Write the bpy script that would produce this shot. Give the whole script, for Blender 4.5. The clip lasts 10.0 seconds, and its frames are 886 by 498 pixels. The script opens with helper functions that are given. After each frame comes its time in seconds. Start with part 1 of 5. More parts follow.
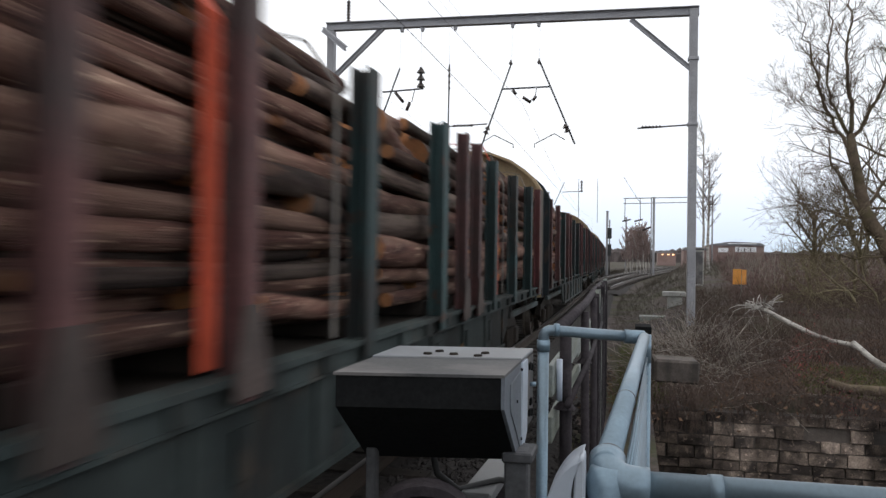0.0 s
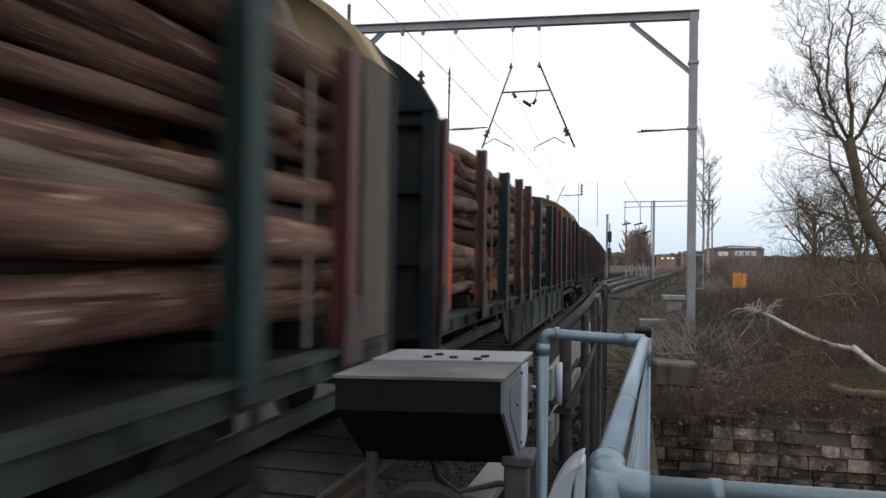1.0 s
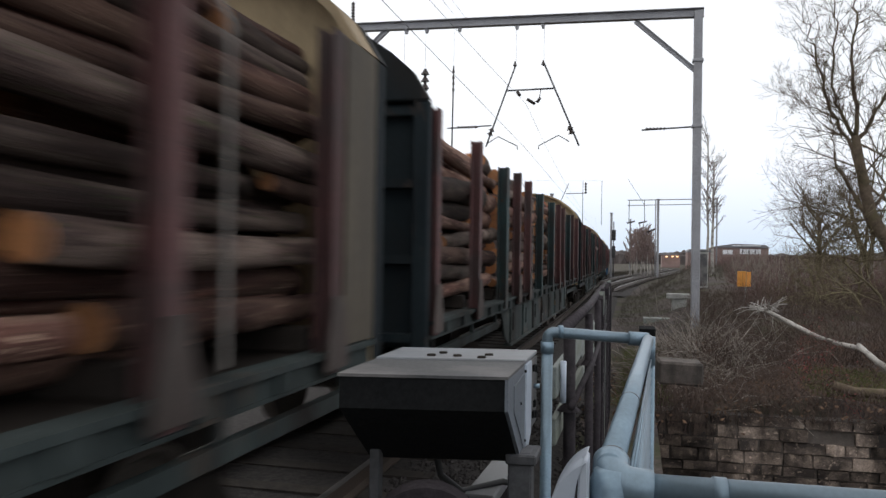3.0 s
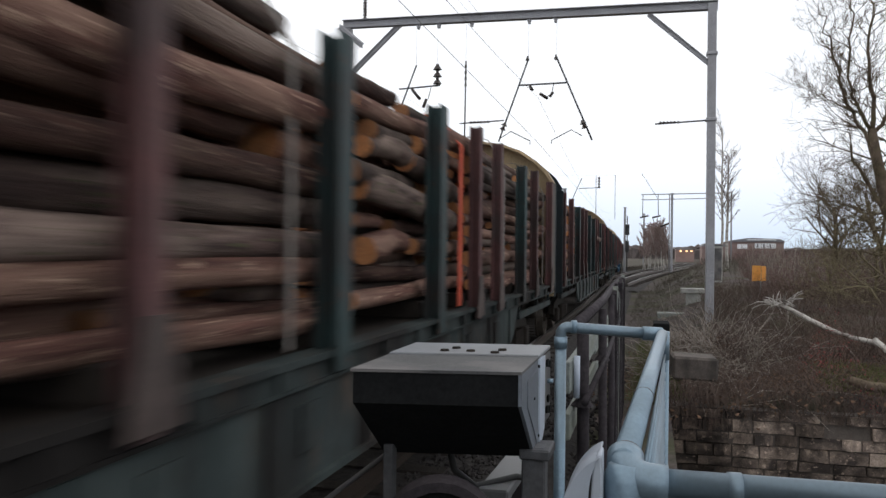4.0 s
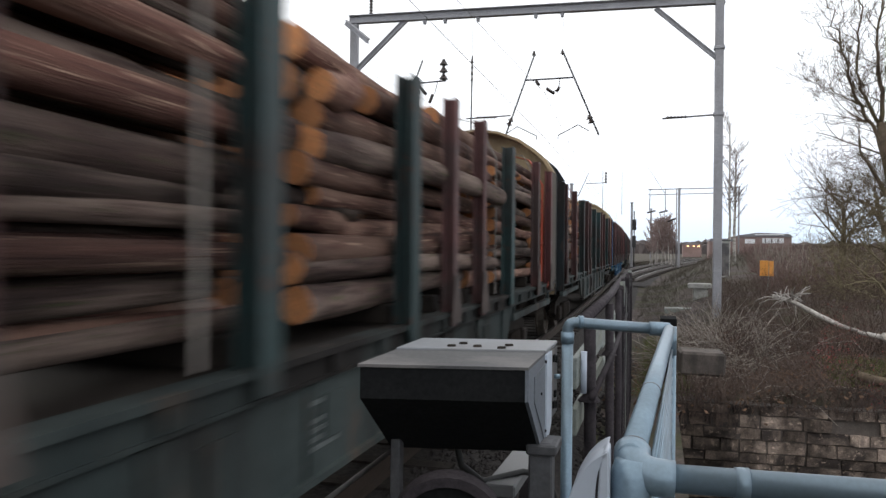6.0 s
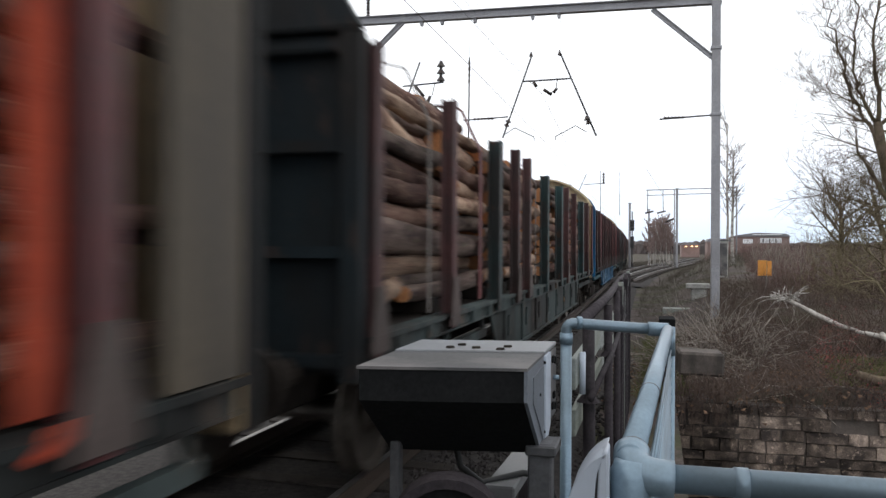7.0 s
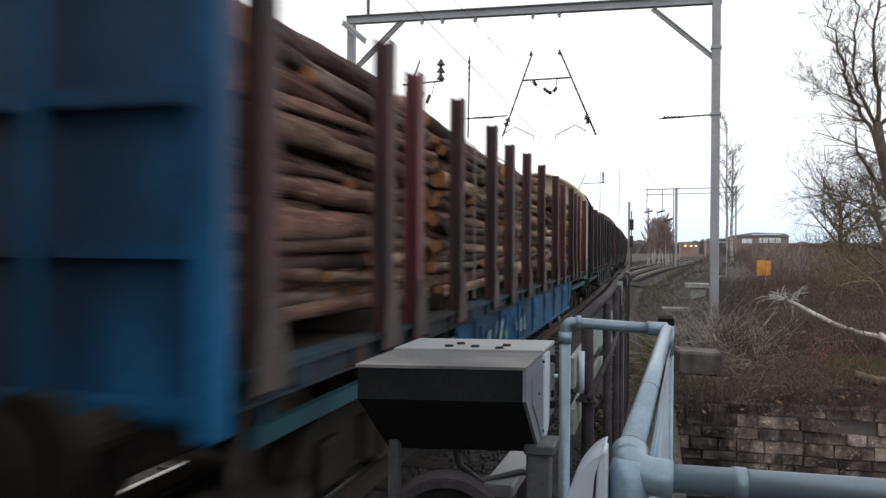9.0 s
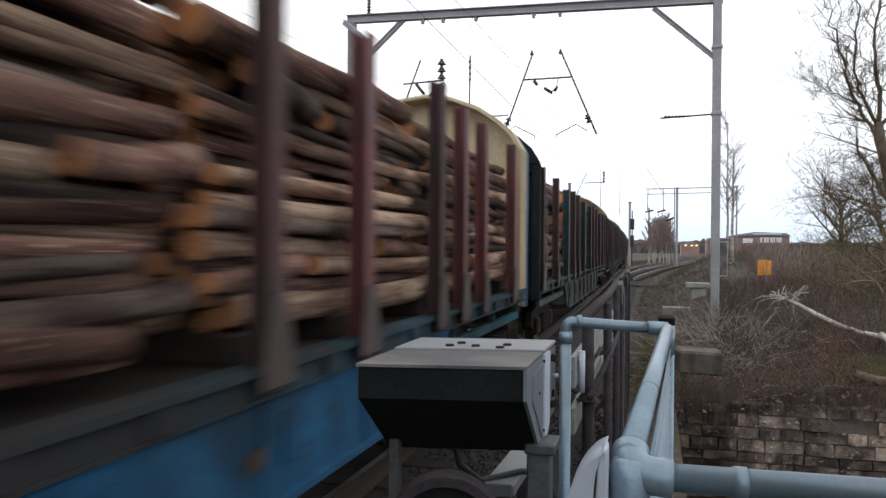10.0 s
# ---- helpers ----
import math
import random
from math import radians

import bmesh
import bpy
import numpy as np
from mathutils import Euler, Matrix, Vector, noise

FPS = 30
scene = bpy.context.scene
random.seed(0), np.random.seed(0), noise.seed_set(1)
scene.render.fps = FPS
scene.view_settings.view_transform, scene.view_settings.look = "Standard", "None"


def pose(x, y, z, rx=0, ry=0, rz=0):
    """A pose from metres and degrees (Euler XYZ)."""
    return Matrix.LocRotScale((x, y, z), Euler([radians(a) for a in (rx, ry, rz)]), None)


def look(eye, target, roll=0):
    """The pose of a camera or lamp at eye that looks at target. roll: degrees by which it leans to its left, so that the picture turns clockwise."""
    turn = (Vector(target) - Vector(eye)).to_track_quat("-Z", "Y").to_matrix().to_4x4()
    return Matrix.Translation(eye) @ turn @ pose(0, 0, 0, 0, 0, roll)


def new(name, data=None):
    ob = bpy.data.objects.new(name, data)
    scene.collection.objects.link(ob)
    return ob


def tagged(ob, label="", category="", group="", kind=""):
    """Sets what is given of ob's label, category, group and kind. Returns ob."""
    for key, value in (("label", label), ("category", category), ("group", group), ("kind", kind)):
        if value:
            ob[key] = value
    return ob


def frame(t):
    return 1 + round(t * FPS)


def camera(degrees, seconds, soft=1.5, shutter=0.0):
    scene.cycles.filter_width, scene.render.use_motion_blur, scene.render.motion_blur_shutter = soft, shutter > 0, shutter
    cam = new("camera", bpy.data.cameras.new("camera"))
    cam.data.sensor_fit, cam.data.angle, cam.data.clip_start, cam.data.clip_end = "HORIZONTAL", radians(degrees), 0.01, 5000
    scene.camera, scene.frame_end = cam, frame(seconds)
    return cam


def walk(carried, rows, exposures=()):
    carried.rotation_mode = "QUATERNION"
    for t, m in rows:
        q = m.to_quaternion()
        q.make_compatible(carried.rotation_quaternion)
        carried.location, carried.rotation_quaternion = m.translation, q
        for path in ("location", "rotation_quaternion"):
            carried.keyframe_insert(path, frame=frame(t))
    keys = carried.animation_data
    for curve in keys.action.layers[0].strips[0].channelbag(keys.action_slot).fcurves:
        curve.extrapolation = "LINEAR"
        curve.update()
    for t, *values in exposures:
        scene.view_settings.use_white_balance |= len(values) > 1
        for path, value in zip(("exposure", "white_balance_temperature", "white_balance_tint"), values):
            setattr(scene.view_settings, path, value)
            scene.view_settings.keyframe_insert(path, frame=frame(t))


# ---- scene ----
cam = camera(58.85, 10.0, soft=1.45, shutter=0.5)
EYE = (0, 0, 1.8)
TURNS = [
    (0, 90.568, -0.781, 13.532), (0.5, 90.615, -0.876, 13.520), (1, 90.805, -0.873, 13.527),
    (1.5, 90.759, -0.741, 13.554), (2, 90.761, -0.849, 13.536), (2.5, 90.687, -0.801, 13.591),
    (2.7, 90.719, -0.850, 13.635), (4, 90.320, -0.693, 14.762), (4.5, 90.157, -0.713, 14.946),
    (5, 89.971, -0.760, 15.212), (5.5, 89.940, -0.718, 15.265), (7, 90.099, -0.289, 15.113),
    (7.5, 90.026, -0.370, 15.094), (8, 90.052, -0.465, 15.056), (8.5, 90.089, -0.507, 15.109),
    (9, 90.000, -0.500, 15.060), (9.5, 90.042, -0.565, 15.057), (10, 89.958, -0.530, 15.106)]
walk(cam, [(t, pose(*EYE, rx, ry, rz)) for t, rx, ry, rz in TURNS], exposures=[(0, -0.02), (1, -0.1), (2.7, -0.1), (4, -0.06), (5, 0.16), (5.7, 0.2), (10, 0.2)])

# ---- world and light: a bright, hazy winter sky towards evening ----
world = bpy.data.worlds.new("sky")
scene.world = world
world.use_nodes = True
wn, wl = world.node_tree.nodes, world.node_tree.links
wn.clear()
w_out, w_bg, w_sky, w_mix = (wn.new(k) for k in ("ShaderNodeOutputWorld", "ShaderNodeBackground", "ShaderNodeTexSky", "ShaderNodeMix"))
w_sky.sky_type, w_sky.sun_disc = "NISHITA", False
w_sky.sun_elevation, w_sky.sun_rotation = radians(14), radians(-50)
w_sky.air_density, w_sky.dust_density, w_sky.ozone_density = 1.0, 2.0, 1.0
w_mix.data_type, w_mix.blend_type = "RGBA", "MIX"
w_mix.inputs[0].default_value = 0.9
# the thin cloud sheet, opening to a pale blue strip low over the horizon
w_co, w_sep, w_ramp = (wn.new(k) for k in ("ShaderNodeTexCoord", "ShaderNodeSeparateXYZ", "ShaderNodeValToRGB"))
wl.new(w_co.outputs["Generated"], w_sep.inputs[0])
wl.new(w_sep.outputs["Z"], w_ramp.inputs[0])
for place, tone in ((0.0, (0.6, 0.73, 0.88)), (0.028, (0.64, 0.79, 0.93)), (0.048, (0.93, 0.96, 1.02)), (0.12, (0.97, 1.0, 1.09))):
    stop = w_ramp.color_ramp.elements[0] if place == 0.0 else w_ramp.color_ramp.elements[1] if place == 0.12 else w_ramp.color_ramp.elements.new(place)
    stop.position, stop.color = place, (*tone, 1)
w_up = wn.new("ShaderNodeVectorMath")
w_up.operation, w_up.inputs["Scale"].default_value = "SCALE", 11.9
wl.new(w_ramp.outputs[0], w_up.inputs[0])
wl.new(w_up.outputs[0], w_mix.inputs[7])
w_bg.inputs["Strength"].default_value = 0.105
wl.new(w_sky.outputs["Color"], w_mix.inputs[6])
wl.new(w_mix.outputs[2], w_bg.inputs["Color"])
wl.new(w_bg.outputs[0], w_out.inputs[0])
sun = new("sun", bpy.data.lights.new("sun", "SUN"))
sun.data.energy, sun.data.angle, sun.data.color = 0.5, radians(20), (1.0, 0.95, 0.88)
sun.matrix_world = look((0, 0, 50), (38, -32, 32))


# ---- materials ----
def material(name, a, b, scale=6.0, rough=0.8, metal=0.0, bump=0.3, fine=60.0, vary=0.25, stretch=(1, 1, 1), dirt=None, dirt_amount=0.5, rust=None, shine=0.5, grainy=0.55):
    """Two tones over a coarse noise, darker and lighter from object to object, a fine grain, stains and a bump."""
    m = bpy.data.materials.new(name)
    m.use_nodes = True
    n, l = m.node_tree.nodes, m.node_tree.links
    p = n["Principled BSDF"]
    tc, mp = n.new("ShaderNodeTexCoord"), n.new("ShaderNodeMapping")
    mp.inputs["Scale"].default_value = stretch
    l.new(tc.outputs["Object"], mp.inputs["Vector"])
    info = n.new("ShaderNodeObjectInfo")
    off = n.new("ShaderNodeVectorMath")
    off.operation = "ADD"
    sc = n.new("ShaderNodeMath")
    sc.operation, sc.inputs[1].default_value = "MULTIPLY", 37.0
    l.new(info.outputs["Random"], sc.inputs[0])
    l.new(mp.outputs[0], off.inputs[0])
    l.new(sc.outputs[0], off.inputs[1])

    def noise_at(s, detail=4.0):
        t = n.new("ShaderNodeTexNoise")
        t.inputs["Scale"].default_value, t.inputs["Detail"].default_value, t.inputs["Roughness"].default_value = s, detail, 0.62
        l.new(off.outputs[0], t.inputs["Vector"])
        return t.outputs["Fac"]

    def ramp(src, lo, hi):
        r = n.new("ShaderNodeMapRange")
        r.inputs[1].default_value, r.inputs[2].default_value = lo, hi
        l.new(src, r.inputs[0])
        return r.outputs[0]

    def mix(kind, fac, x, y):
        k = n.new("ShaderNodeMix")
        k.data_type, k.blend_type = "RGBA", kind
        for s, v in ((k.inputs[0], fac), (k.inputs[6], x), (k.inputs[7], y)):
            if isinstance(v, bpy.types.NodeSocket):
                l.new(v, s)
            else:
                s.default_value = v
        return k.outputs[2]

    coarse, grain = noise_at(scale), noise_at(fine, 6.0)
    col = mix("MIX", ramp(coarse, 0.35, 0.65), (*a, 1), (*b, 1))
    col = mix("MULTIPLY", grainy, col, mix("MIX", ramp(grain, 0.3, 0.7), (0.5, 0.5, 0.5, 1), (1.3, 1.3, 1.3, 1)))
    if dirt:
        col = mix("MIX", mix("MULTIPLY", 1.0, ramp(noise_at(scale * 0.35, 8.0), 0.45, 0.6), (dirt_amount,) * 3 + (1,)), col, (*dirt, 1))
    if rust:
        col = mix("MIX", ramp(noise_at(scale * 2.3, 8.0), 0.58, 0.66), col, (*rust, 1))
    v = n.new("ShaderNodeMapRange")
    v.inputs[3].default_value, v.inputs[4].default_value = 1 - vary, 1 + vary
    l.new(info.outputs["Random"], v.inputs[0])
    k = n.new("ShaderNodeVectorMath")
    k.operation = "SCALE"
    l.new(col, k.inputs[0])
    l.new(v.outputs[0], k.inputs["Scale"])
    l.new(k.outputs[0], p.inputs["Base Color"])
    rr = n.new("ShaderNodeMapRange")
    rr.inputs[3].default_value, rr.inputs[4].default_value = max(0.05, rough - 0.15), min(1.0, rough + 0.12)
    l.new(coarse, rr.inputs[0])
    l.new(rr.outputs[0], p.inputs["Roughness"])
    p.inputs["Metallic"].default_value = metal
    p.inputs["Specular IOR Level"].default_value = shine
    if bump:
        bp = n.new("ShaderNodeBump")
        bp.inputs["Strength"].default_value, bp.inputs["Distance"].default_value = bump, 0.02
        l.new(mix("MIX", 0.4, coarse, grain), bp.inputs["Height"])
        l.new(bp.outputs[0], p.inputs["Normal"])
    return m


M_GALV = material("galvanised steel", (0.18, 0.26, 0.325), (0.255, 0.35, 0.43), 4, 0.36, 0.4, 0.03, 120, 0.05, (1, 0.5, 1), dirt=(0.12, 0.15, 0.17), dirt_amount=0.6, grainy=0.3)
M_GANTRY = material("weathered galvanised gantry", (0.3, 0.3, 0.32), (0.38, 0.38, 0.4), 1.5, 0.6, 0.3, 0.08, 40, 0.05, dirt=(0.24, 0.23, 0.23), dirt_amount=0.4)
M_CABGREY = material("grey painted sheet steel", (0.06, 0.06, 0.061), (0.085, 0.084, 0.086), 5, 0.7, 0.0, 0.05, 90, 0.03, dirt=(0.25, 0.23, 0.22), dirt_amount=0.5)
M_CABSIDE = material("blue grey painted steel", (0.14, 0.16, 0.19), (0.18, 0.2, 0.23), 5, 0.55, 0.0, 0.05, 90, 0.03, dirt=(0.12, 0.12, 0.13), dirt_amount=0.5)
M_WHITE = material("white painted metal", (0.46, 0.52, 0.62), (0.54, 0.6, 0.69), 4, 0.5, 0.0, 0.02, 90, 0.03, dirt=(0.3, 0.33, 0.36), dirt_amount=0.4, grainy=0.15)
M_LID = material("pale grey lid paint", (0.13, 0.135, 0.145), (0.23, 0.25, 0.275), 1.8, 0.5, 0.0, 0.03, 60, 0.03, dirt=(0.16, 0.155, 0.15), dirt_amount=0.6, grainy=0.25)
M_PLASTIC = material("white plastic", (0.36, 0.4, 0.46), (0.42, 0.46, 0.52), 3, 0.4, 0.0, 0.0, 90, 0.03, grainy=0.06)
M_BLACK = material("black coated steel", (0.011, 0.0115, 0.012), (0.017, 0.0175, 0.018), 5, 0.9, 0.0, 0.05, 70, 0.1, shine=0.06)
M_RUBBER = material("black rubber", (0.015, 0.015, 0.015), (0.03, 0.03, 0.03), 9, 0.6, 0.0, 0.1, 80, 0.1)
M_GREEN = material("faded dark green wagon paint", (0.013, 0.036, 0.038), (0.026, 0.06, 0.061), 3, 0.7, 0.0, 0.1, 50, 0.3, dirt=(0.024, 0.022, 0.021), dirt_amount=0.9, rust=(0.06, 0.03, 0.02))
M_DKGREEN = material("sooty green black wagon paint", (0.006, 0.011, 0.015), (0.014, 0.022, 0.026), 2.2, 0.75, 0.0, 0.15, 50, 0.2, (1, 1, 0.4), dirt=(0.014, 0.012, 0.011), dirt_amount=0.9, rust=(0.035, 0.026, 0.022), shine=0.25)
M_SILL = material("grimy grey green underframe paint", (0.028, 0.04, 0.041), (0.066, 0.082, 0.08), 2.2, 0.8, 0.0, 0.2, 30, 0.25, (1, 1, 0.35), dirt=(0.016, 0.013, 0.012), dirt_amount=0.97, rust=(0.085, 0.065, 0.052), shine=0.25)
M_BLUE = material("blue wagon paint", (0.004, 0.072, 0.175), (0.012, 0.118, 0.255), 1.6, 0.55, 0.0, 0.08, 50, 0.1, (1, 1, 0.5), dirt=(0.02, 0.035, 0.06), dirt_amount=0.8, shine=0.3)
M_DKBLUE = material("grimy dark blue solebar paint", (0.018, 0.04, 0.055), (0.035, 0.075, 0.1), 2.0, 0.75, 0.0, 0.1, 40, 0.1, (1, 0.6, 1), dirt=(0.03, 0.027, 0.026), dirt_amount=0.9, rust=(0.07, 0.035, 0.025), shine=0.2)
M_TEAL = material("teal step bar paint", (0.012, 0.075, 0.1), (0.03, 0.12, 0.145), 1.8, 0.7, 0.0, 0.08, 40, 0.1, dirt=(0.015, 0.035, 0.045), dirt_amount=0.8, shine=0.25)
M_LTBLUE = material("faded light blue underframe paint", (0.006, 0.075, 0.17), (0.02, 0.125, 0.25), 3.0, 0.7, 0.0, 0.1, 30, 0.1, dirt=(0.012, 0.035, 0.06), dirt_amount=0.85, rust=(0.014, 0.03, 0.045), shine=0.3)
M_GRIMYSHADECREAM = material("grimy, shaded cream paint on a wagon side", (0.075, 0.06, 0.043), (0.14, 0.112, 0.078), 2.0, 0.8, 0.0, 0.15, 45, 0.15, (1, 1, 0.35), dirt=(0.05, 0.045, 0.042), dirt_amount=0.8)
M_CREAM = material("cream wagon end lining", (0.32, 0.235, 0.135), (0.46, 0.345, 0.2), 2.0, 0.75, 0.0, 0.15, 45, 0.12, (1, 1, 0.35), dirt=(0.22, 0.155, 0.09), dirt_amount=0.7)
M_CREAMNEW = material("clean pale cream wagon end lining", (0.5, 0.41, 0.26), (0.62, 0.52, 0.34), 2.0, 0.7, 0.0, 0.1, 45, 0.1, (1, 1, 0.35), dirt=(0.4, 0.31, 0.19), dirt_amount=0.5)
M_STAKE = material("rusty brown steel stake", (0.078, 0.033, 0.033), (0.12, 0.052, 0.05), 4, 0.75, 0.1, 0.15, 50, 0.3, dirt=(0.045, 0.038, 0.036), dirt_amount=0.7)
M_RED = material("dull red painted steel stake", (0.11, 0.03, 0.031), (0.155, 0.04, 0.04), 4, 0.6, 0.0, 0.12, 50, 0.15, dirt=(0.07, 0.03, 0.03), dirt_amount=0.6)
M_BOGIE = material("brake dust brown black steel", (0.022, 0.018, 0.016), (0.04, 0.033, 0.028), 5, 0.8, 0.2, 0.2, 60, 0.2, shine=0.12)
M_WHEEL = material("worn wheel steel", (0.09, 0.075, 0.065), (0.14, 0.12, 0.1), 8, 0.5, 0.6, 0.1, 60, 0.1)
M_BARK = material("pine bark", (0.052, 0.024, 0.02), (0.14, 0.068, 0.053), 1.5, 0.95, 0.0, 1.0, 9, 0.65, (1, 4.5, 1), dirt=(0.21, 0.13, 0.098), dirt_amount=0.7, rust=(0.36, 0.245, 0.18), shine=0.2, grainy=0.75)
M_BARKDARK = material("dark damp bark", (0.032, 0.021, 0.019), (0.085, 0.055, 0.047), 1.5, 0.95, 0.0, 1.0, 9, 0.55, (1, 4.5, 1), dirt=(0.2, 0.15, 0.125), dirt_amount=0.7, rust=(0.055, 0.058, 0.028), shine=0.2, grainy=0.75)
M_END = material("sawn log end", (0.4, 0.14, 0.05), (0.58, 0.27, 0.11), 9, 0.8, 0.0, 0.3, 70, 0.4, dirt=(0.25, 0.14, 0.07), dirt_amount=0.5)
M_STRAP = material("orange webbing strap", (0.47, 0.062, 0.028), (0.6, 0.095, 0.042), 12, 0.8, 0.0, 0.1, 150, 0.08, dirt=(0.35, 0.07, 0.035), dirt_amount=0.4)
M_GREYSTRAP = material("grimy grey webbing strap", (0.15, 0.13, 0.12), (0.22, 0.2, 0.18), 12, 0.8, 0.0, 0.1, 150, 0.2)
M_RAIL = material("rail steel", (0.05, 0.037, 0.03), (0.075, 0.055, 0.044), 6, 0.6, 0.5, 0.1, 60, 0.05)
M_RAILTOP = material("polished rail head", (0.22, 0.21, 0.2), (0.3, 0.28, 0.27), 6, 0.45, 0.95, 0.02, 60, 0.05)
M_SLEEPER = material("concrete and timber sleeper", (0.032, 0.028, 0.025), (0.062, 0.053, 0.047), 5, 0.9, 0.0, 0.3, 50, 0.2, shine=0.12)
M_BALLAST = material("dirty granite ballast", (0.026, 0.024, 0.024), (0.062, 0.056, 0.054), 14, 0.95, 0.0, 0.8, 45, 0.2, shine=0.12)
M_SOIL = material("dead grass, leaf litter and soil", (0.042, 0.035, 0.034), (0.125, 0.1, 0.092), 1.3, 0.97, 0.0, 1.0, 9, 0.0, dirt=(0.05, 0.056, 0.024), dirt_amount=0.8, grainy=0.9, shine=0.12)
M_GRASS = material("winter grass", (0.1, 0.115, 0.045), (0.17, 0.18, 0.075), 8, 0.9, 0.0, 0.4, 60, 0.2, shine=0.12)
M_TIMBER = material("weathered grey timber", (0.19, 0.21, 0.2), (0.29, 0.31, 0.29), 4, 0.9, 0.0, 0.35, 70, 0.15, (6, 0.6, 6), dirt=(0.16, 0.17, 0.13), dirt_amount=0.6)
M_DARKPOST = material("rusted steel fence post", (0.032, 0.028, 0.032), (0.066, 0.057, 0.062), 8, 0.85, 0.2, 0.3, 70, 0.2, shine=0.12)
M_STONE = material("sooty sandstone", (0.105, 0.083, 0.072), (0.24, 0.19, 0.155), 2.2, 0.95, 0.0, 1.0, 22, 0.5, (1, 1, 0.4), dirt=(0.026, 0.022, 0.021), dirt_amount=0.92, rust=(0.32, 0.25, 0.2), grainy=0.85, shine=0.12)
M_MORTAR = material("dark damp mortar", (0.05, 0.042, 0.037), (0.085, 0.071, 0.062), 5, 0.95, 0.0, 0.4, 60, 0.0)


def weather_streaks(m):
    """Soot runs down the face of a wall in tall dark patches that cross its stones."""
    n, l = m.node_tree.nodes, m.node_tree.links
    socket = n["Principled BSDF"].inputs["Base Color"]
    before = socket.links[0].from_socket
    geo, mp, tex, rg, k = (n.new("ShaderNode" + s) for s in ("NewGeometry", "Mapping", "TexNoise", "MapRange", "VectorMath"))
    mp.inputs["Scale"].default_value = (1.6, 1.6, 0.35)
    tex.inputs["Scale"].default_value, tex.inputs["Detail"].default_value = 1.0, 6.0
    rg.inputs[1].default_value, rg.inputs[2].default_value, rg.inputs[3].default_value, rg.inputs[4].default_value = 0.4, 0.56, 0.55, 1.75
    k.operation = "SCALE"
    l.new(geo.outputs["Position"], mp.inputs["Vector"])
    l.new(mp.outputs[0], tex.inputs["Vector"])
    l.new(tex.outputs["Fac"], rg.inputs[0])
    l.new(before, k.inputs[0])
    l.new(rg.outputs[0], k.inputs["Scale"])
    l.new(k.outputs[0], socket)


weather_streaks(M_STONE)
weather_streaks(M_MORTAR)
M_CONCRETE = material("pale concrete", (0.38, 0.38, 0.36), (0.5, 0.5, 0.47), 4, 0.9, 0.0, 0.3, 50, 0.08, dirt=(0.22, 0.22, 0.2), dirt_amount=0.5)
M_ORANGE = material("orange sign board", (0.75, 0.3, 0.05), (0.85, 0.38, 0.08), 4, 0.6, 0.0, 0.03, 50, 0.05)
M_TWIG = material("bare twigs", (0.08, 0.058, 0.05), (0.155, 0.115, 0.096), 3, 0.95, 0.0, 0.2, 30, 0.1, shine=0.12)
M_DRYTWIG = material("dry grey brushwood", (0.2, 0.175, 0.155), (0.34, 0.3, 0.26), 6, 0.95, 0.0, 0.2, 40, 0.1, shine=0.12)
M_REDTWIG = material("red brown bramble stems", (0.11, 0.07, 0.064), (0.19, 0.125, 0.11), 0.8, 0.95, 0.0, 0.2, 30, 0.1, shine=0.12)
M_CLUMP = material("pale reddish birch twigs", (0.22, 0.165, 0.15), (0.33, 0.25, 0.23), 0.8, 0.95, 0.0, 0.1, 30, 0.1, shine=0.12)
M_REDLEAF = material("red bramble leaves", (0.16, 0.03, 0.03), (0.26, 0.05, 0.045), 6, 0.85, 0.0, 0.1, 30, 0.2)
M_LEAF = material("dead brown leaves", (0.09, 0.056, 0.04), (0.19, 0.12, 0.08), 6, 0.95, 0.0, 0.1, 30, 0.1, shine=0.12)
M_WEED = material("dead weeds", (0.065, 0.06, 0.047), (0.135, 0.118, 0.1), 0.7, 0.95, 0.0, 0.1, 30, 0.1, shine=0.12)
M_BIRCH = material("birch bark", (0.4, 0.37, 0.34), (0.58, 0.55, 0.51), 5, 0.8, 0.0, 0.3, 30, 0.05, (1, 1, 3), dirt=(0.16, 0.14, 0.12), dirt_amount=0.7, rust=(0.06, 0.05, 0.045))
M_TREE = material("tree bark", (0.09, 0.068, 0.052), (0.165, 0.126, 0.092), 5, 0.95, 0.0, 0.5, 40, 0.1, dirt=(0.09, 0.085, 0.035), dirt_amount=0.5, shine=0.12)
M_MOSSTWIG = material("mossy olive brown twigs", (0.13, 0.108, 0.07), (0.22, 0.185, 0.115), 2, 0.95, 0.0, 0.2, 30, 0.15, shine=0.12)
M_FARWOOD = material("far leafless wood", (0.07, 0.06, 0.058), (0.12, 0.1, 0.095), 0.2, 1.0, 0.0, 0.0, 2.0, 0.0, shine=0.12)
# Far buildings: distance haze is put into the brick and roof colours.
M_HAZEBRICK = material("haze-paled red brick", (0.24, 0.165, 0.15), (0.32, 0.225, 0.205), 0.6, 0.9, 0.0, 0.1, 12, 0.1)
M_PALE = material("pale cladding", (0.78, 0.78, 0.8), (0.84, 0.84, 0.86), 0.5, 0.7, 0.0, 0.05, 10, 0.05)
M_HAZESLATE = material("roof sheet paled by haze", (0.16, 0.16, 0.175), (0.23, 0.23, 0.245), 0.5, 0.7, 0.0, 0.05, 10, 0.05)
M_PORCELAIN = material("brown porcelain insulator", (0.03, 0.022, 0.02), (0.05, 0.035, 0.03), 8, 0.3, 0.0, 0.0, 50, 0.1)
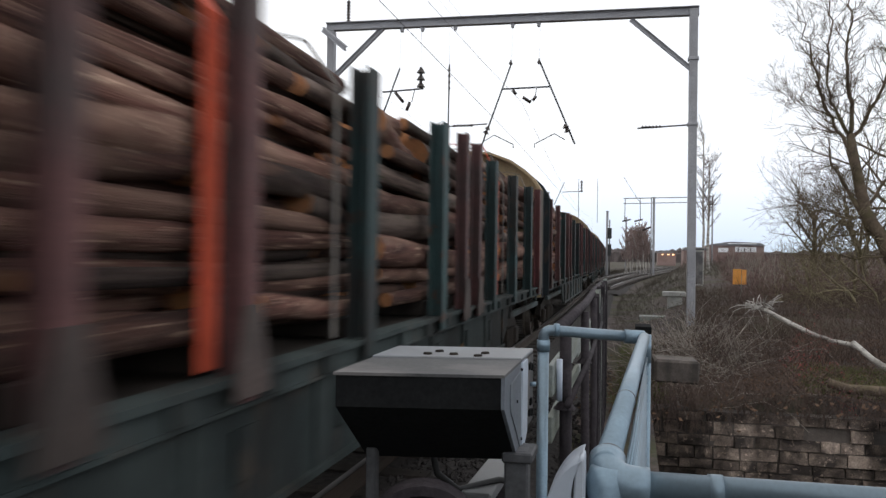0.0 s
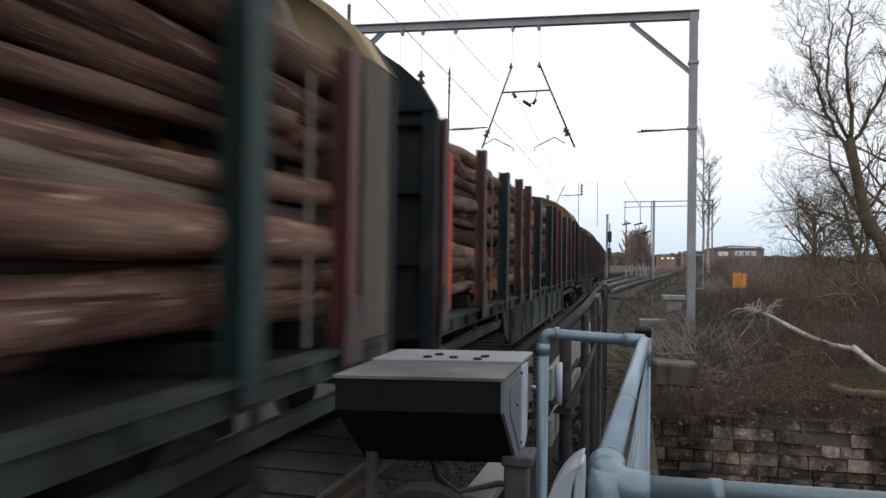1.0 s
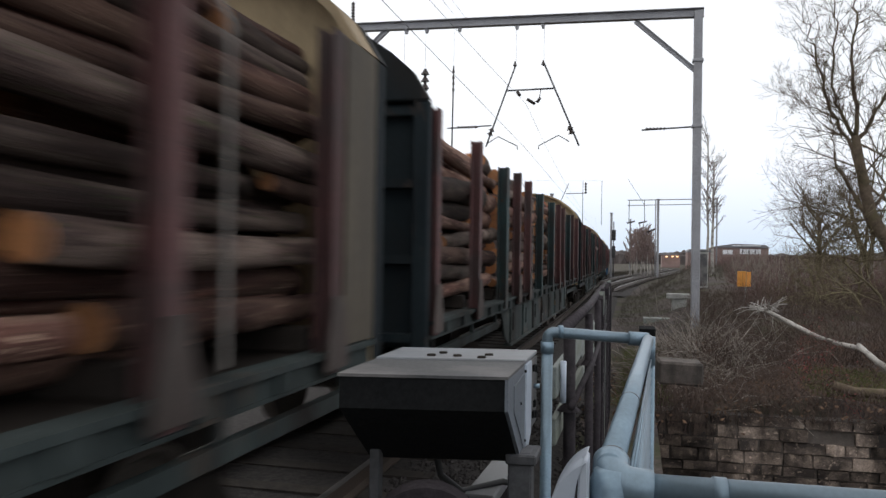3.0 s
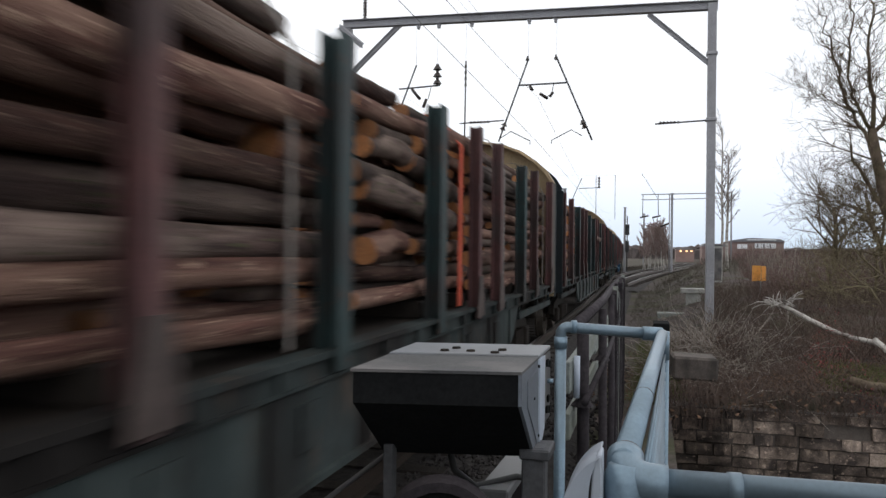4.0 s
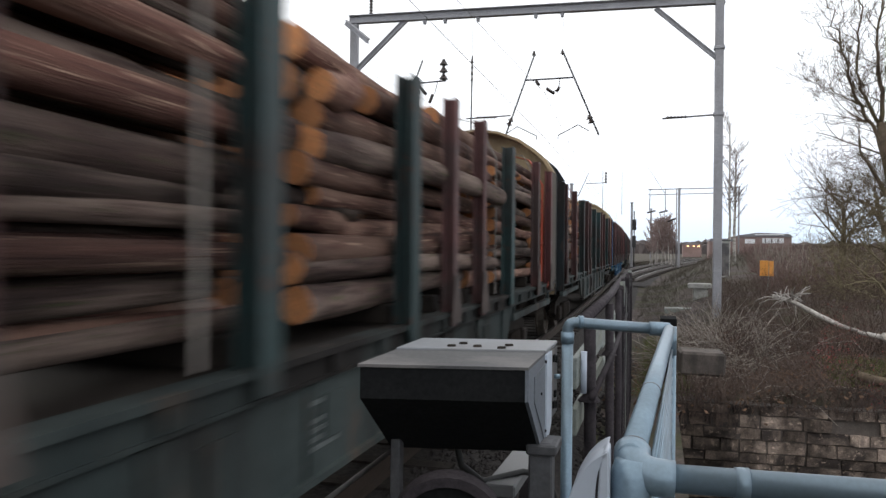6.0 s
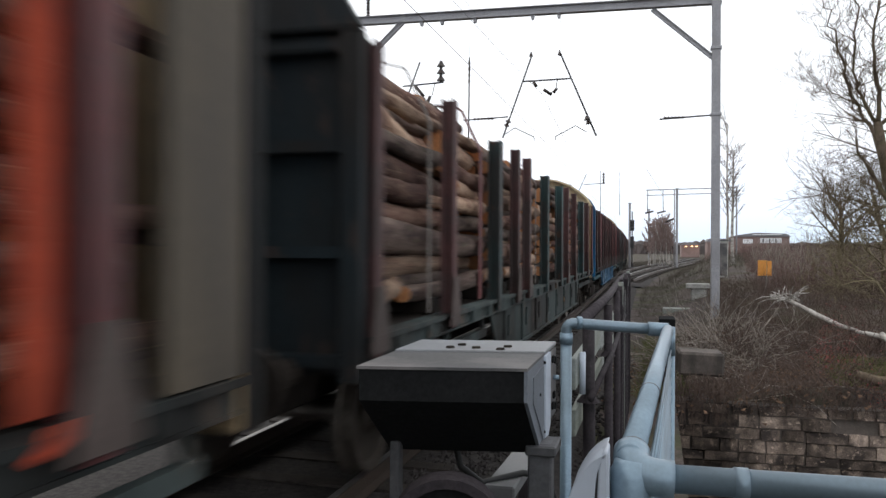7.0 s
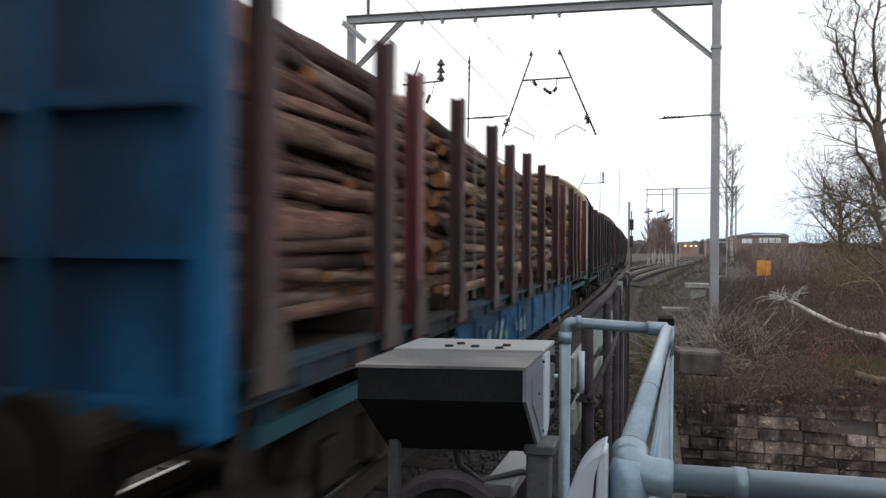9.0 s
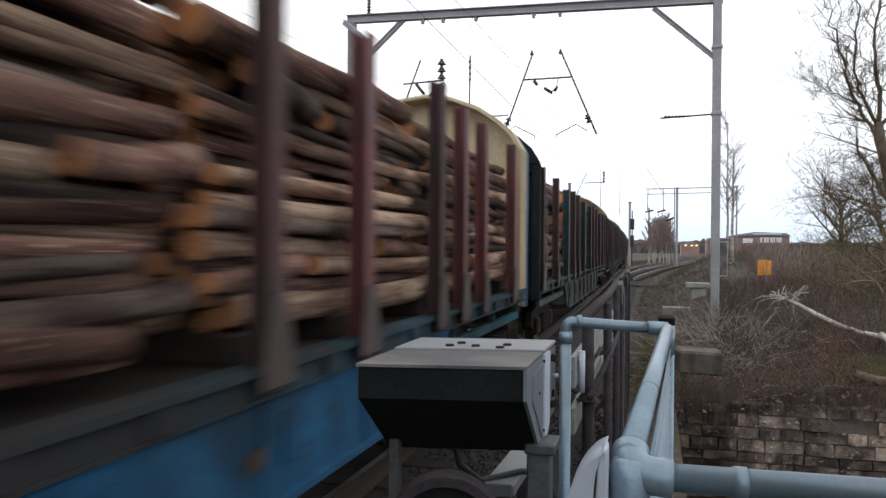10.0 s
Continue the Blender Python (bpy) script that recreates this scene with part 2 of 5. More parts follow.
M_WIRE = material("old copper wire", (0.05, 0.045, 0.04), (0.08, 0.07, 0.065), 4, 0.6, 0.5, 0.0, 50, 0.1)
M_TUBEGREY = material("grey steel tube", (0.09, 0.09, 0.095), (0.13, 0.13, 0.14), 4, 0.6, 0.4, 0.05, 50, 0.1)
M_GLASS = material("dark window glass", (0.03, 0.035, 0.04), (0.05, 0.055, 0.06), 1, 0.1, 0.0, 0.0, 10, 0.1)
M_SIGNAL = material("black signal housing", (0.015, 0.015, 0.016), (0.025, 0.025, 0.026), 4, 0.5, 0.0, 0.05, 50, 0.1)


def glow(name, colour, strength):
    m = bpy.data.materials.new(name)
    m.use_nodes = True
    p = m.node_tree.nodes["Principled BSDF"]
    p.inputs["Base Color"].default_value = (*colour, 1)
    p.inputs["Emission Color"].default_value, p.inputs["Emission Strength"].default_value = (*colour, 1), strength
    return m


M_LAMP = glow("lit yard lamp", (1.0, 0.6, 0.3), 3.0)


# ---- mesh helpers ----
def part(name, bm, mat, parent=None, label=""):
    """Links a bmesh as one mesh object, under a thing or a part."""
    me = bpy.data.meshes.new(name)
    bm.to_mesh(me)
    bm.free()
    for m in (mat if isinstance(mat, (list, tuple)) else [mat]):
        me.materials.append(m)
    ob = new(name, me)
    ob.parent = parent
    return tagged(ob, label)


def put(name, mesh, parent=None, m=None, label=""):
    """An object on a mesh that others share."""
    ob = new(name, mesh)
    ob.parent = parent
    if m is not None:
        ob.matrix_basis = m
    return tagged(ob, label)


def block(bm, x0, x1, y0, y1, z0, z1, bevel=0.0):
    vs = [bm.verts.new((x, y, z)) for z in (z0, z1) for y in (y0, y1) for x in (x0, x1)]
    fs = [bm.faces.new([vs[i] for i in f]) for f in ((0, 2, 3, 1), (4, 5, 7, 6), (0, 1, 5, 4), (2, 6, 7, 3), (0, 4, 6, 2), (1, 3, 7, 5))]
    if bevel:
        bmesh.ops.bevel(bm, geom=list({e for f in fs for e in f.edges}), offset=bevel, segments=1, affect="EDGES", clamp_overlap=True)
    return bm


def prism(bm, outline, axis, lo, hi):
    """An outline in the two other axes, drawn out along an axis."""
    def at(p, d):
        return {"x": (d, p[0], p[1]), "y": (p[0], d, p[1]), "z": (p[0], p[1], d)}[axis]
    a = [bm.verts.new(at(p, lo)) for p in outline]
    b = [bm.verts.new(at(p, hi)) for p in outline]
    k = len(outline)
    bm.faces.new(a)
    bm.faces.new(b[::-1])
    for i in range(k):
        bm.faces.new((a[i], b[i], b[(i + 1) % k], a[(i + 1) % k]))
    bmesh.ops.recalc_face_normals(bm, faces=bm.faces)
    return bm


def tube_data(verts, faces, pts, radii, sides):
    """A tapered tube along points, added to plain lists."""
    base, k = len(verts), len(pts)
    pts = [Vector(p) for p in pts]
    for i, p in enumerate(pts):
        d = (pts[min(i + 1, k - 1)] - pts[max(i - 1, 0)]).normalized()
        u = d.orthogonal().normalized() if i == 0 else (u - d * u.dot(d)).normalized()
        w = d.cross(u)
        for j in range(sides):
            a = 2 * math.pi * j / sides
            verts.append(p + (u * math.cos(a) + w * math.sin(a)) * radii[i])
    for i in range(k - 1):
        for j in range(sides):
            a, b = base + i * sides + j, base + i * sides + (j + 1) % sides
            faces.append((a, b, b + sides, a + sides))
    faces.append(tuple(base + j for j in range(sides))[::-1])
    faces.append(tuple(base + (k - 1) * sides + j for j in range(sides)))


def data_part(name, verts, faces, mat, parent=None, label="", smooth=False):
    me = bpy.data.meshes.new(name)
    me.from_pydata([tuple(v) for v in verts], [], faces)
    if smooth:
        me.polygons.foreach_set("use_smooth", [True] * len(me.polygons))
    me.materials.append(mat)
    ob = new(name, me)
    ob.parent = parent
    return tagged(ob, label)


def tube(name, pts, radius, mat, parent=None, label="", sides=12):
    v, f = [], []
    radii = radius if isinstance(radius, (list, tuple)) else [radius] * len(pts)
    tube_data(v, f, pts, radii, sides)
    return data_part(name, v, f, mat, parent, label, smooth=True)


def thing(name, at, label, category, group="", kind=""):
    ob = new(name)
    ob.matrix_basis = at if isinstance(at, Matrix) else Matrix.Translation(at)
    ob.empty_display_size = 0.2
    return tagged(ob, label, category, group, kind)


def bent(a, b, c, radius=0.06, k=5):
    """Points from a to c round a rounded corner at b."""
    a, b, c = Vector(a), Vector(b), Vector(c)
    p, q = b + (a - b).normalized() * radius, b + (c - b).normalized() * radius
    mid = [(1 - s) ** 2 * p + 2 * s * (1 - s) * b + s * s * q for s in (i / k for i in range(k + 1))]
    return [a, *mid, c]


# ---- the line of the railway ----
BEND = 3000.0


def track_x(y):
    """Middle of the train's track."""
    return -3.01 - max(y, 0.0) ** 2 / (2 * BEND)


def branch_x(y):
    """Middle of the diverging track."""
    return track_x(42) + 0.02 * (y - 42) + 0.00045 * max(y - 42, 0) ** 2 if y < 110 else branch_x(109.99) + 0.081 * (y - 110)


def smooth(a, b, x):
    s = min(1.0, max(0.0, (x - a) / (b - a)))
    return s * s * (3 - 2 * s)


def ground_z(x, y):
    """Height of the land: trackbed, the cutting of the lane below the bridge, and the rough bank beside it."""
    n = noise.noise(Vector((x * 0.35, y * 0.35, 0.0))) * 0.16 + noise.noise(Vector((x * 1.1, y * 1.1, 3.0))) * 0.06
    left = -12.0 - max(y, 0) ** 2 / (2 * BEND)
    right = 0.4 + smooth(30, 120, y) * 0.12 * (y - 30)
    side = smooth(right - 0.6, right + 2.2, x)
    z = -0.3 + 0.04 * n
    bank = 0.0 + 0.016 * min(max(y - 11, 0), 60) + n + 0.25 * smooth(1.0, 6.0, x) * smooth(11.4, 14, y)
    z = z * (1 - side) + bank * side
    far = smooth(150, 900, math.hypot(x, y))
    z = z * (1 - far) + 2.0 * far * (1 + n)
    if x < left:
        z += 0.5 * smooth(0, 8, left - x)
    z += 0.4 * math.exp(-((x - 1.0) / 0.7) ** 2 - ((y - 15.2) / 1.6) ** 2)
    if 1.0 < y < 11.2 and x > 0.3:
        z = -5.2 + n
    elif y <= 1.0 and x > -1.4:
        z = 0.32
    return z


# ---- ground, trackbed, rails ----
def build_ground():
    xs = sorted({*np.arange(-14, 12.01, 0.4).round(2), *np.arange(12, 60, 3.0), *np.arange(-60, -14, 4.0), 0.28, 0.32,
                 *[s * v for s in (-1, 1) for v in (80, 120, 180, 260, 400, 600, 900, 1400, 2200)]})
    ys = sorted({*np.arange(-8, 40.01, 0.4).round(2), *np.arange(40, 180, 3.0), 0.98, 1.02, 11.15, 11.25,
                 -2200, -1000, -400, -150, -60, -30, -15, 200, 260, 340, 450, 600, 900, 1400, 2200})
    verts = [(x, y, ground_z(x, y)) for y in ys for x in xs]
    w = len(xs)
    faces = [(j * w + i, j * w + i + 1, (j + 1) * w + i + 1, (j + 1) * w + i) for j in range(len(ys) - 1) for i in range(w - 1)]
    g = data_part("ground", verts, faces, M_SOIL, None, smooth=True)
    tagged(g, "rough lineside ground with dead grass and leaf litter", "ground", kind="structure")


def ribbon(name, centre, y0, y1, step, half, z, drop, mat):
    """A low bank of ballast along a line."""
    verts, faces = [], []
    k = 0
    y = y0
    while y <= y1:
        c = centre(y)
        for dx, dz in ((-half - 0.5, -drop), (-half, 0), (-half * 0.33, 0.02), (half * 0.33, 0.02), (half, 0), (half + 0.5, -drop)):
            j = noise.noise(Vector((c + dx, y * 1.7, 9.0))) * 0.02
            verts.append((c + dx, y, z + dz + j))
        k += 1
        y += step
    for i in range(k - 1):
        for j in range(5):
            a = i * 6 + j
            faces.append((a, a + 1, a + 7, a + 6))
    return data_part(name, verts, faces, mat, None, smooth=True)


def rail(centre, offset, y0, y1, parent, step=3.0):
    """One flat-bottomed rail with a bright head."""
    prof = [(-0.065, -0.16), (0.065, -0.16), (0.065, -0.145), (0.011, -0.125), (0.011, -0.04), (0.034, -0.03), (0.034, -0.004), (-0.034, -0.004), (-0.034, -0.03), (-0.011, -0.04), (-0.011, -0.125), (-0.065, -0.145)]
    ys = list(np.arange(y0, y1 + 0.01, step))
    verts = [(centre(y) + offset + px, y, pz) for y in ys for px, pz in prof]
    k = len(prof)
    faces = [(i * k + j, i * k + (j + 1) % k, (i + 1) * k + (j + 1) % k, (i + 1) * k + j) for i in range(len(ys) - 1) for j in range(k)]
    r = data_part("rail", verts, faces, M_RAIL, parent)
    hv = [(centre(y) + offset + px, y, pz) for y in ys for px, pz in ((-0.03, -0.003), (-0.022, 0.0), (0.022, 0.0), (0.03, -0.003))]
    hf = [(i * 4 + j, i * 4 + j + 1, (i + 1) * 4 + j + 1, (i + 1) * 4 + j) for i in range(len(ys) - 1) for j in range(3)]
    data_part("rail_head", hv, hf, M_RAILTOP, r, "bright worn rail head")


def sleeper_mesh():
    bm = bmesh.new()
    prism(bm, [(-0.13, -0.2), (0.13, -0.2), (0.1, 0.0), (-0.1, 0.0)], "x", -1.25, 1.25)
    me = bpy.data.meshes.new("sleeper")
    bm.to_mesh(me)
    bm.free()
    me.materials.append(M_SLEEPER)
    return me


SLEEPER = sleeper_mesh()


def build_track(name, label, centre, y0, y1, near_to):
    t = thing(name, (0, 0, 0), label, "railway track", kind="structure")
    rail(centre, -0.7525, y0, y1, t)
    rail(centre, 0.7525, y0, y1, t)
    if "branch" in name or "siding" in name:
        for s in (-1, 1):
            rail(centre, s * 0.64, y0 + 4, y1 - 60, t)
    verts, faces = [], []
    y = y0
    while y < y1:
        if y < near_to:
            put("sleeper", SLEEPER, t, Matrix.Translation((centre(y), y, -0.165)))
        else:
            b, c = len(verts), centre(y)
            verts += [(c + sx * 1.25, y + sy * 0.12, -0.165 + sz) for sz in (-0.1, 0) for sy in (-1, 1) for sx in (-1, 1)]
            faces += [tuple(b + i for i in f) for f in ((0, 2, 3, 1), (4, 5, 7, 6), (0, 1, 5, 4), (2, 6, 7, 3), (0, 4, 6, 2), (1, 3, 7, 5))]
        y += 0.7
    if verts:
        tagged(data_part("far_sleepers", verts, faces, M_SLEEPER, t), kind="stuff")


build_ground()
tagged(ribbon("trackbed", track_x, -60, 200, 2.0, 2.0, -0.2, 0.14, M_BALLAST), "dirty grey brown ballast under the tracks", "trackbed", kind="structure")
tagged(ribbon("trackbed", lambda y: track_x(y) - 3.9, -60, 200, 2.0, 1.9, -0.21, 0.14, M_BALLAST), "dirty grey brown ballast under the tracks", "trackbed", kind="structure")
tagged(ribbon("trackbed", branch_x, 46, 230, 2.0, 2.4, -0.205, 0.14, M_BALLAST), "dirty grey brown ballast under the tracks", "trackbed", kind="structure")
build_track("track", "railway track with worn bright rails on ballast", track_x, -40, 180, 60)
build_track("far_track", "second railway track beyond the train", lambda y: track_x(y) - 3.6, -40, 180, 0)
build_track("branch_track", "diverging railway track at the junction", branch_x, 48, 220, 0)
build_track("siding_track", "second diverging track beside the junction", lambda y: branch_x(y) + 0.9 + 0.028 * (y - 50), 52, 220, 0)


def build_ballast_stones():
    rnd = random.Random(5)
    verts, faces = [], []
    for _ in range(5200):
        y = 1.2 + 14 * rnd.random() ** 1.6
        x = rnd.uniform(-2.1, -0.35)
        s = rnd.uniform(0.016, 0.036)
        c = Vector((x, y, (-0.2 if x < -0.95 else -0.3) + s * 0.4))
        b = len(verts)
        for d in ((1, 0, 0), (-1, 0, 0), (0, 1, 0), (0, -1, 0), (0, 0, 1), (0, 0, -1)):
            verts.append(c + Vector(d) * s * rnd.uniform(0.6, 1.3) + Vector((rnd.uniform(-1, 1), rnd.uniform(-1, 1), 0)) * s * 0.35)
        for f in ((0, 2, 4), (2, 1, 4), (1, 3, 4), (3, 0, 4), (2, 0, 5), (1, 2, 5), (3, 1, 5), (0, 3, 5)):
            faces.append(tuple(b + i for i in f))
    tagged(data_part("ballast_stones", verts, faces, M_BALLAST), "loose broken granite ballast stones", "ballast", kind="stuff")


build_ballast_stones()


def build_bridge():
    deck = thing("bridge_deck", (0, 0, 0), "concrete bridge deck carrying the tracks over a lane", "bridge", kind="structure")
    part("slab", block(bmesh.new(), -11, 0.2, 0.6, 11.4, -1.1, -0.34, 0.02), M_CONCRETE, deck)
    part("edge_beam", block(bmesh.new(), -0.02, 0.24, 1.0, 11.0, -0.9, -0.3, 0.02), M_STONE, deck)


build_bridge()


# ---- stone abutment wall ----
def build_wall():
    w = thing("wall_abutment", (0, 11, 0), "sooty coursed sandstone abutment wall below the bank", "stone wall", kind="structure")
    part("core", block(bmesh.new(), 0.1, 12.0, -0.03, 0.6, -5.4, -0.2), M_MORTAR, w, "dark mortar core")
    rnd = random.Random(11)
    shapes = []
    for k in range(10):
        bm = bmesh.new()
        block(bm, -0.5, 0.5, -0.06, 0.1, -0.5, 0.5, 0.0)
        bmesh.ops.subdivide_edges(bm, edges=[e for e in bm.edges if abs(e.verts[0].co.x - e.verts[1].co.x) > 0.5], cuts=1)
        for v in bm.verts:
            v.co += Vector((rnd.uniform(-0.03, 0.03), rnd.uniform(-0.02, 0.02) if v.co.y < 0 else 0, rnd.uniform(-0.07, 0.07)))
        me = bpy.data.meshes.new("stone")
        bm.to_mesh(me)
        bm.free()
        me.materials.append(M_STONE)
        shapes.append(me)
    z = -0.2
    row = 0
    while z > -2.6:
        h = rnd.choice((0.12, 0.13, 0.15, 0.17))
        x = 0.12 - rnd.uniform(0, 0.2)
        while x < 4.6:
            ln = rnd.choice((rnd.uniform(0.2, 0.36), rnd.uniform(0.32, 0.58)))
            if not (row < 2 and rnd.random() < 0.18):
                put("stone", rnd.choice(shapes), w, Matrix.LocRotScale((x + ln / 2, rnd.uniform(-0.025, 0.025), z - h / 2), Euler((0, rnd.uniform(-0.015, 0.015), 0)), (ln - 0.022, 1, h - 0.02)))
            x += ln
        z -= h
        row += 1
    b = bmesh.new()
    block(b, -0.3, 0.3, -0.2, 0.2, -0.16, 0.16, 0.03)
    s = part("stone_block", b, M_MORTAR, None)
    s.matrix_basis = pose(0.6, 11.45, 0.27, 3, 2, 6)
    tagged(s, "squared sandstone block on top of the abutment", "stone block")


build_wall()


# ---- overhead line ----
def i_beam(name, a, b, wide, high, mat, parent, label=""):
    """A channel-like girder from a to b: web and two flanges."""
    a, b = Vector(a), Vector(b)
    ln = (b - a).length
    t, w, h = 0.02, wide / 2, high / 2
    bm = prism(bmesh.new(), [(-w, -h), (w, -h), (w, -h + t), (t / 2, -h + t), (t / 2, h - t), (w, h - t), (w, h), (-w, h), (-w, h - t), (-t / 2, h - t), (-t / 2, -h + t), (-w, -h + t)], "x", 0, ln)
    ob = part(name, bm, mat, parent, label)
    ob.matrix_basis = Matrix.Translation(a) @ (b - a).to_track_quat("X", "Z").to_matrix().to_4x4()
    return ob


def insulator(bm, x, y, z0, z1, discs, r):
    bmesh.ops.create_cone(bm, cap_ends=True, segments=8, radius1=r * 0.35, radius2=r * 0.35, depth=z1 - z0, matrix=Matrix.Translation((x, y, (z0 + z1) / 2)))
    for i in range(discs):
        z = z0 + (z1 - z0) * (i + 0.5) / discs
        bmesh.ops.create_cone(bm, cap_ends=True, segments=12, radius1=r, radius2=r * 0.45, depth=(z1 - z0) / discs * 0.55, matrix=Matrix.Translation((x, y, z)))
    return bm


def build_gantry():
    Y = 22.0
    g = thing("overhead_line_gantry", (0, Y, 0), "grey galvanised steel portal gantry spanning two tracks", "gantry")
    top_r, top_l = 8.6, 8.745
    part("post", block(bmesh.new(), 1.43, 1.65, -0.11, 0.11, -0.4, top_r - 0.06, 0.015), M_GANTRY, g)
    part("post", block(bmesh.new(), -8.92, -8.7, -0.11, 0.11, -0.5, top_l - 0.25, 0.015), M_GANTRY, g)
    i_beam("boom", (-8.98, 0, top_l - 0.11), (1.68, 0, top_r - 0.11), 0.2, 0.24, M_GANTRY, g)
    i_beam("brace", (-0.1, 0, top_r - 0.24), (1.5, 0, 6.92), 0.1, 0.12, M_GANTRY, g)
    i_beam("brace", (-7.2, 0, top_l - 0.22), (-8.75, 0, 7.1), 0.1, 0.14, M_GANTRY, g)
    i_beam("outrigger", (-9.05, -0.12, top_l - 0.2), (-8.06, -0.8, 7.745), 0.1, 0.14, M_GANTRY, g)
    part("clamp", block(bmesh.new(), 1.4, 1.68, -0.14, 0.14, 7.16, 7.24, 0.01), M_GANTRY, g)
    part("clamp", block(bmesh.new(), 1.4, 1.68, -0.14, 0.14, 5.4, 5.48, 0.01), M_GANTRY, g)
    for x in (-6.62, -6.0, -5.02, -3.36, -2.62):
        bm = bmesh.new()
        prism(bm, [(x - 0.06, 8.44 - (x + 3) * 0.014), (x + 0.06, 8.44 - (x + 3) * 0.014), (x + 0.03, 8.31 - (x + 3) * 0.014), (x - 0.03, 8.31 - (x + 3) * 0.014)], "y", -0.06, 0.06)
        part("hanger_bracket", bm, M_GANTRY, g)
    part("top_insulator", insulator(bmesh.new(), -8.29, 0, 8.75, 9.4, 7, 0.075), M_PORCELAIN, g, "dark ribbed insulator on the boom")
    # side arm on the right-hand post
    tube("arm", [(1.43, 0, 5.43), (0.1, 0, 5.37)], 0.022, M_TUBEGREY, g, sides=6)
    part("arm_insulator", rotated(insulator(bmesh.new(), 0, 0, -0.55, 0.0, 6, 0.05), (0.75, 0, 5.4), (0, 90, 0)), M_PORCELAIN, g)

    def cantilever(x0, name, label, full):
        f = thing(name, (x0, Y, 0), label, "overhead line fitting")
        if full:
            tube("leg", [(-0.37, 0, 7.32), (-1.2, 0, 5.0)], 0.026, M_TUBEGREY, f, sides=6)
            tube("leg", [(0.42, 0, 7.32), (1.42, 0, 4.98)], 0.026, M_TUBEGREY, f, sides=6)
            tube("cross_tube", [(-0.62, 0, 6.58), (0.7, 0, 6.6)], 0.024, M_TUBEGREY, f, sides=6)
            for s in (-0.37, 0.42):
                tube("hanger_wire", [(s, 0, 8.33), (s, 0, 7.3)], 0.004, M_GANTRY, f, sides=4)
            for s in (-1, 1):
                part("leg_insulator", rotated(insulator(bmesh.new(), 0, 0, -0.12, 0.12, 2, 0.1), (s * 1.12 + 0.06, 0, 5.42), (0, -s * 22, 0)), M_PORCELAIN, f)
                part("cap", rotated(insulator(bmesh.new(), 0, 0, -0.08, 0.08, 1, 0.06), (s * 0.4, 0, 7.32), (0, 0, 0)), M_PORCELAIN, f)
                tube("registration_arm", [(s * 1.15, 0, 5.1), (s * 0.85, 0, 5.28), (s * 0.3, 0, 5.0), (s * 0.3, 0, 4.9)], 0.014, M_TUBEGREY, f, sides=5)
            for a, b in (((-0.02, -0.1, 6.3), (0.16, 0.1, 6.2)), ((0.33, 0.0, 6.35), (0.24, 0, 6.22)), ((-0.33, 0, 6.55), (-0.24, 0, 6.42))):
                tube("clip", [a, b], 0.045, M_PORCELAIN, f, sides=6)
            tube("dropper", [(0.34, 0, 6.58), (0.3, 0, 6.3), (0.1, 0, 6.2)], 0.012, M_WIRE, f, sides=5)
        else:
            tube("leg", [(-0.32, 0, 7.3), (-1.0, 0, 5.5)], 0.026, M_TUBEGREY, f, sides=6)
            tube("cross_tube", [(-0.84, 0, 6.62), (0.4, 0, 6.68)], 0.024, M_TUBEGREY, f, sides=6)
            part("hanger_insulator", insulator(bmesh.new(), 0.32, 0, 6.68, 7.3, 3, 0.13), M_PORCELAIN, f, "stack of dark brown insulator discs")
            for s in (-0.32, 0.32, 1.17):
                tube("hanger_wire", [(s, 0, 8.4), (s, 0, 7.28)], 0.004, M_GANTRY, f, sides=4)
            for a, b in (((-0.45, 0, 6.6), (-0.2, 0, 6.3)), ((0.0, 0, 6.3), (-0.1, 0, 6.05))):
                tube("clip", [a, b], 0.05, M_PORCELAIN, f, sides=6)
            tube("dropper", [(0.14, 0, 6.66), (0.05, 0, 6.3)], 0.012, M_WIRE, f, sides=5)
            tube("drop_tube", [(1.17, 0, 7.35), (1.15, 0, 5.0)], 0.024, M_TUBEGREY, f, sides=6)
            part("long_insulator", insulator(bmesh.new(), 1.165, 0, 6.6, 7.3, 4, 0.045), M_PORCELAIN, f)
            tube("side_arm", [(1.0, 0, 5.55), (2.3, 0, 5.6)], 0.02, M_TUBEGREY, f, sides=5)
            part("arm_insulator", rotated(insulator(bmesh.new(), 0, 0, -0.3, 0.3, 6, 0.05), (1.6, 0, 5.57), (0, 90, 0)), M_PORCELAIN, f)

    cantilever(-3.0, "overhead_line_fitting", "dark splayed steel drop frame holding the overhead wire", True)
    cantilever(-6.35, "overhead_line_fitting", "dark steel drop bracket with insulators under the gantry", False)


def rotated(bm, at, turn):
    bm.transform(pose(*at, *turn))
    return bm


build_gantry()


def wire(a, b, sag, r, name="wire", k=10):
    a, b = Vector(a), Vector(b)
    pts = [a.lerp(b, i / k) - Vector((0, 0, sag * 4 * (i / k) * (1 - i / k))) for i in range(k + 1)]
    return pts, [r] * len(pts)


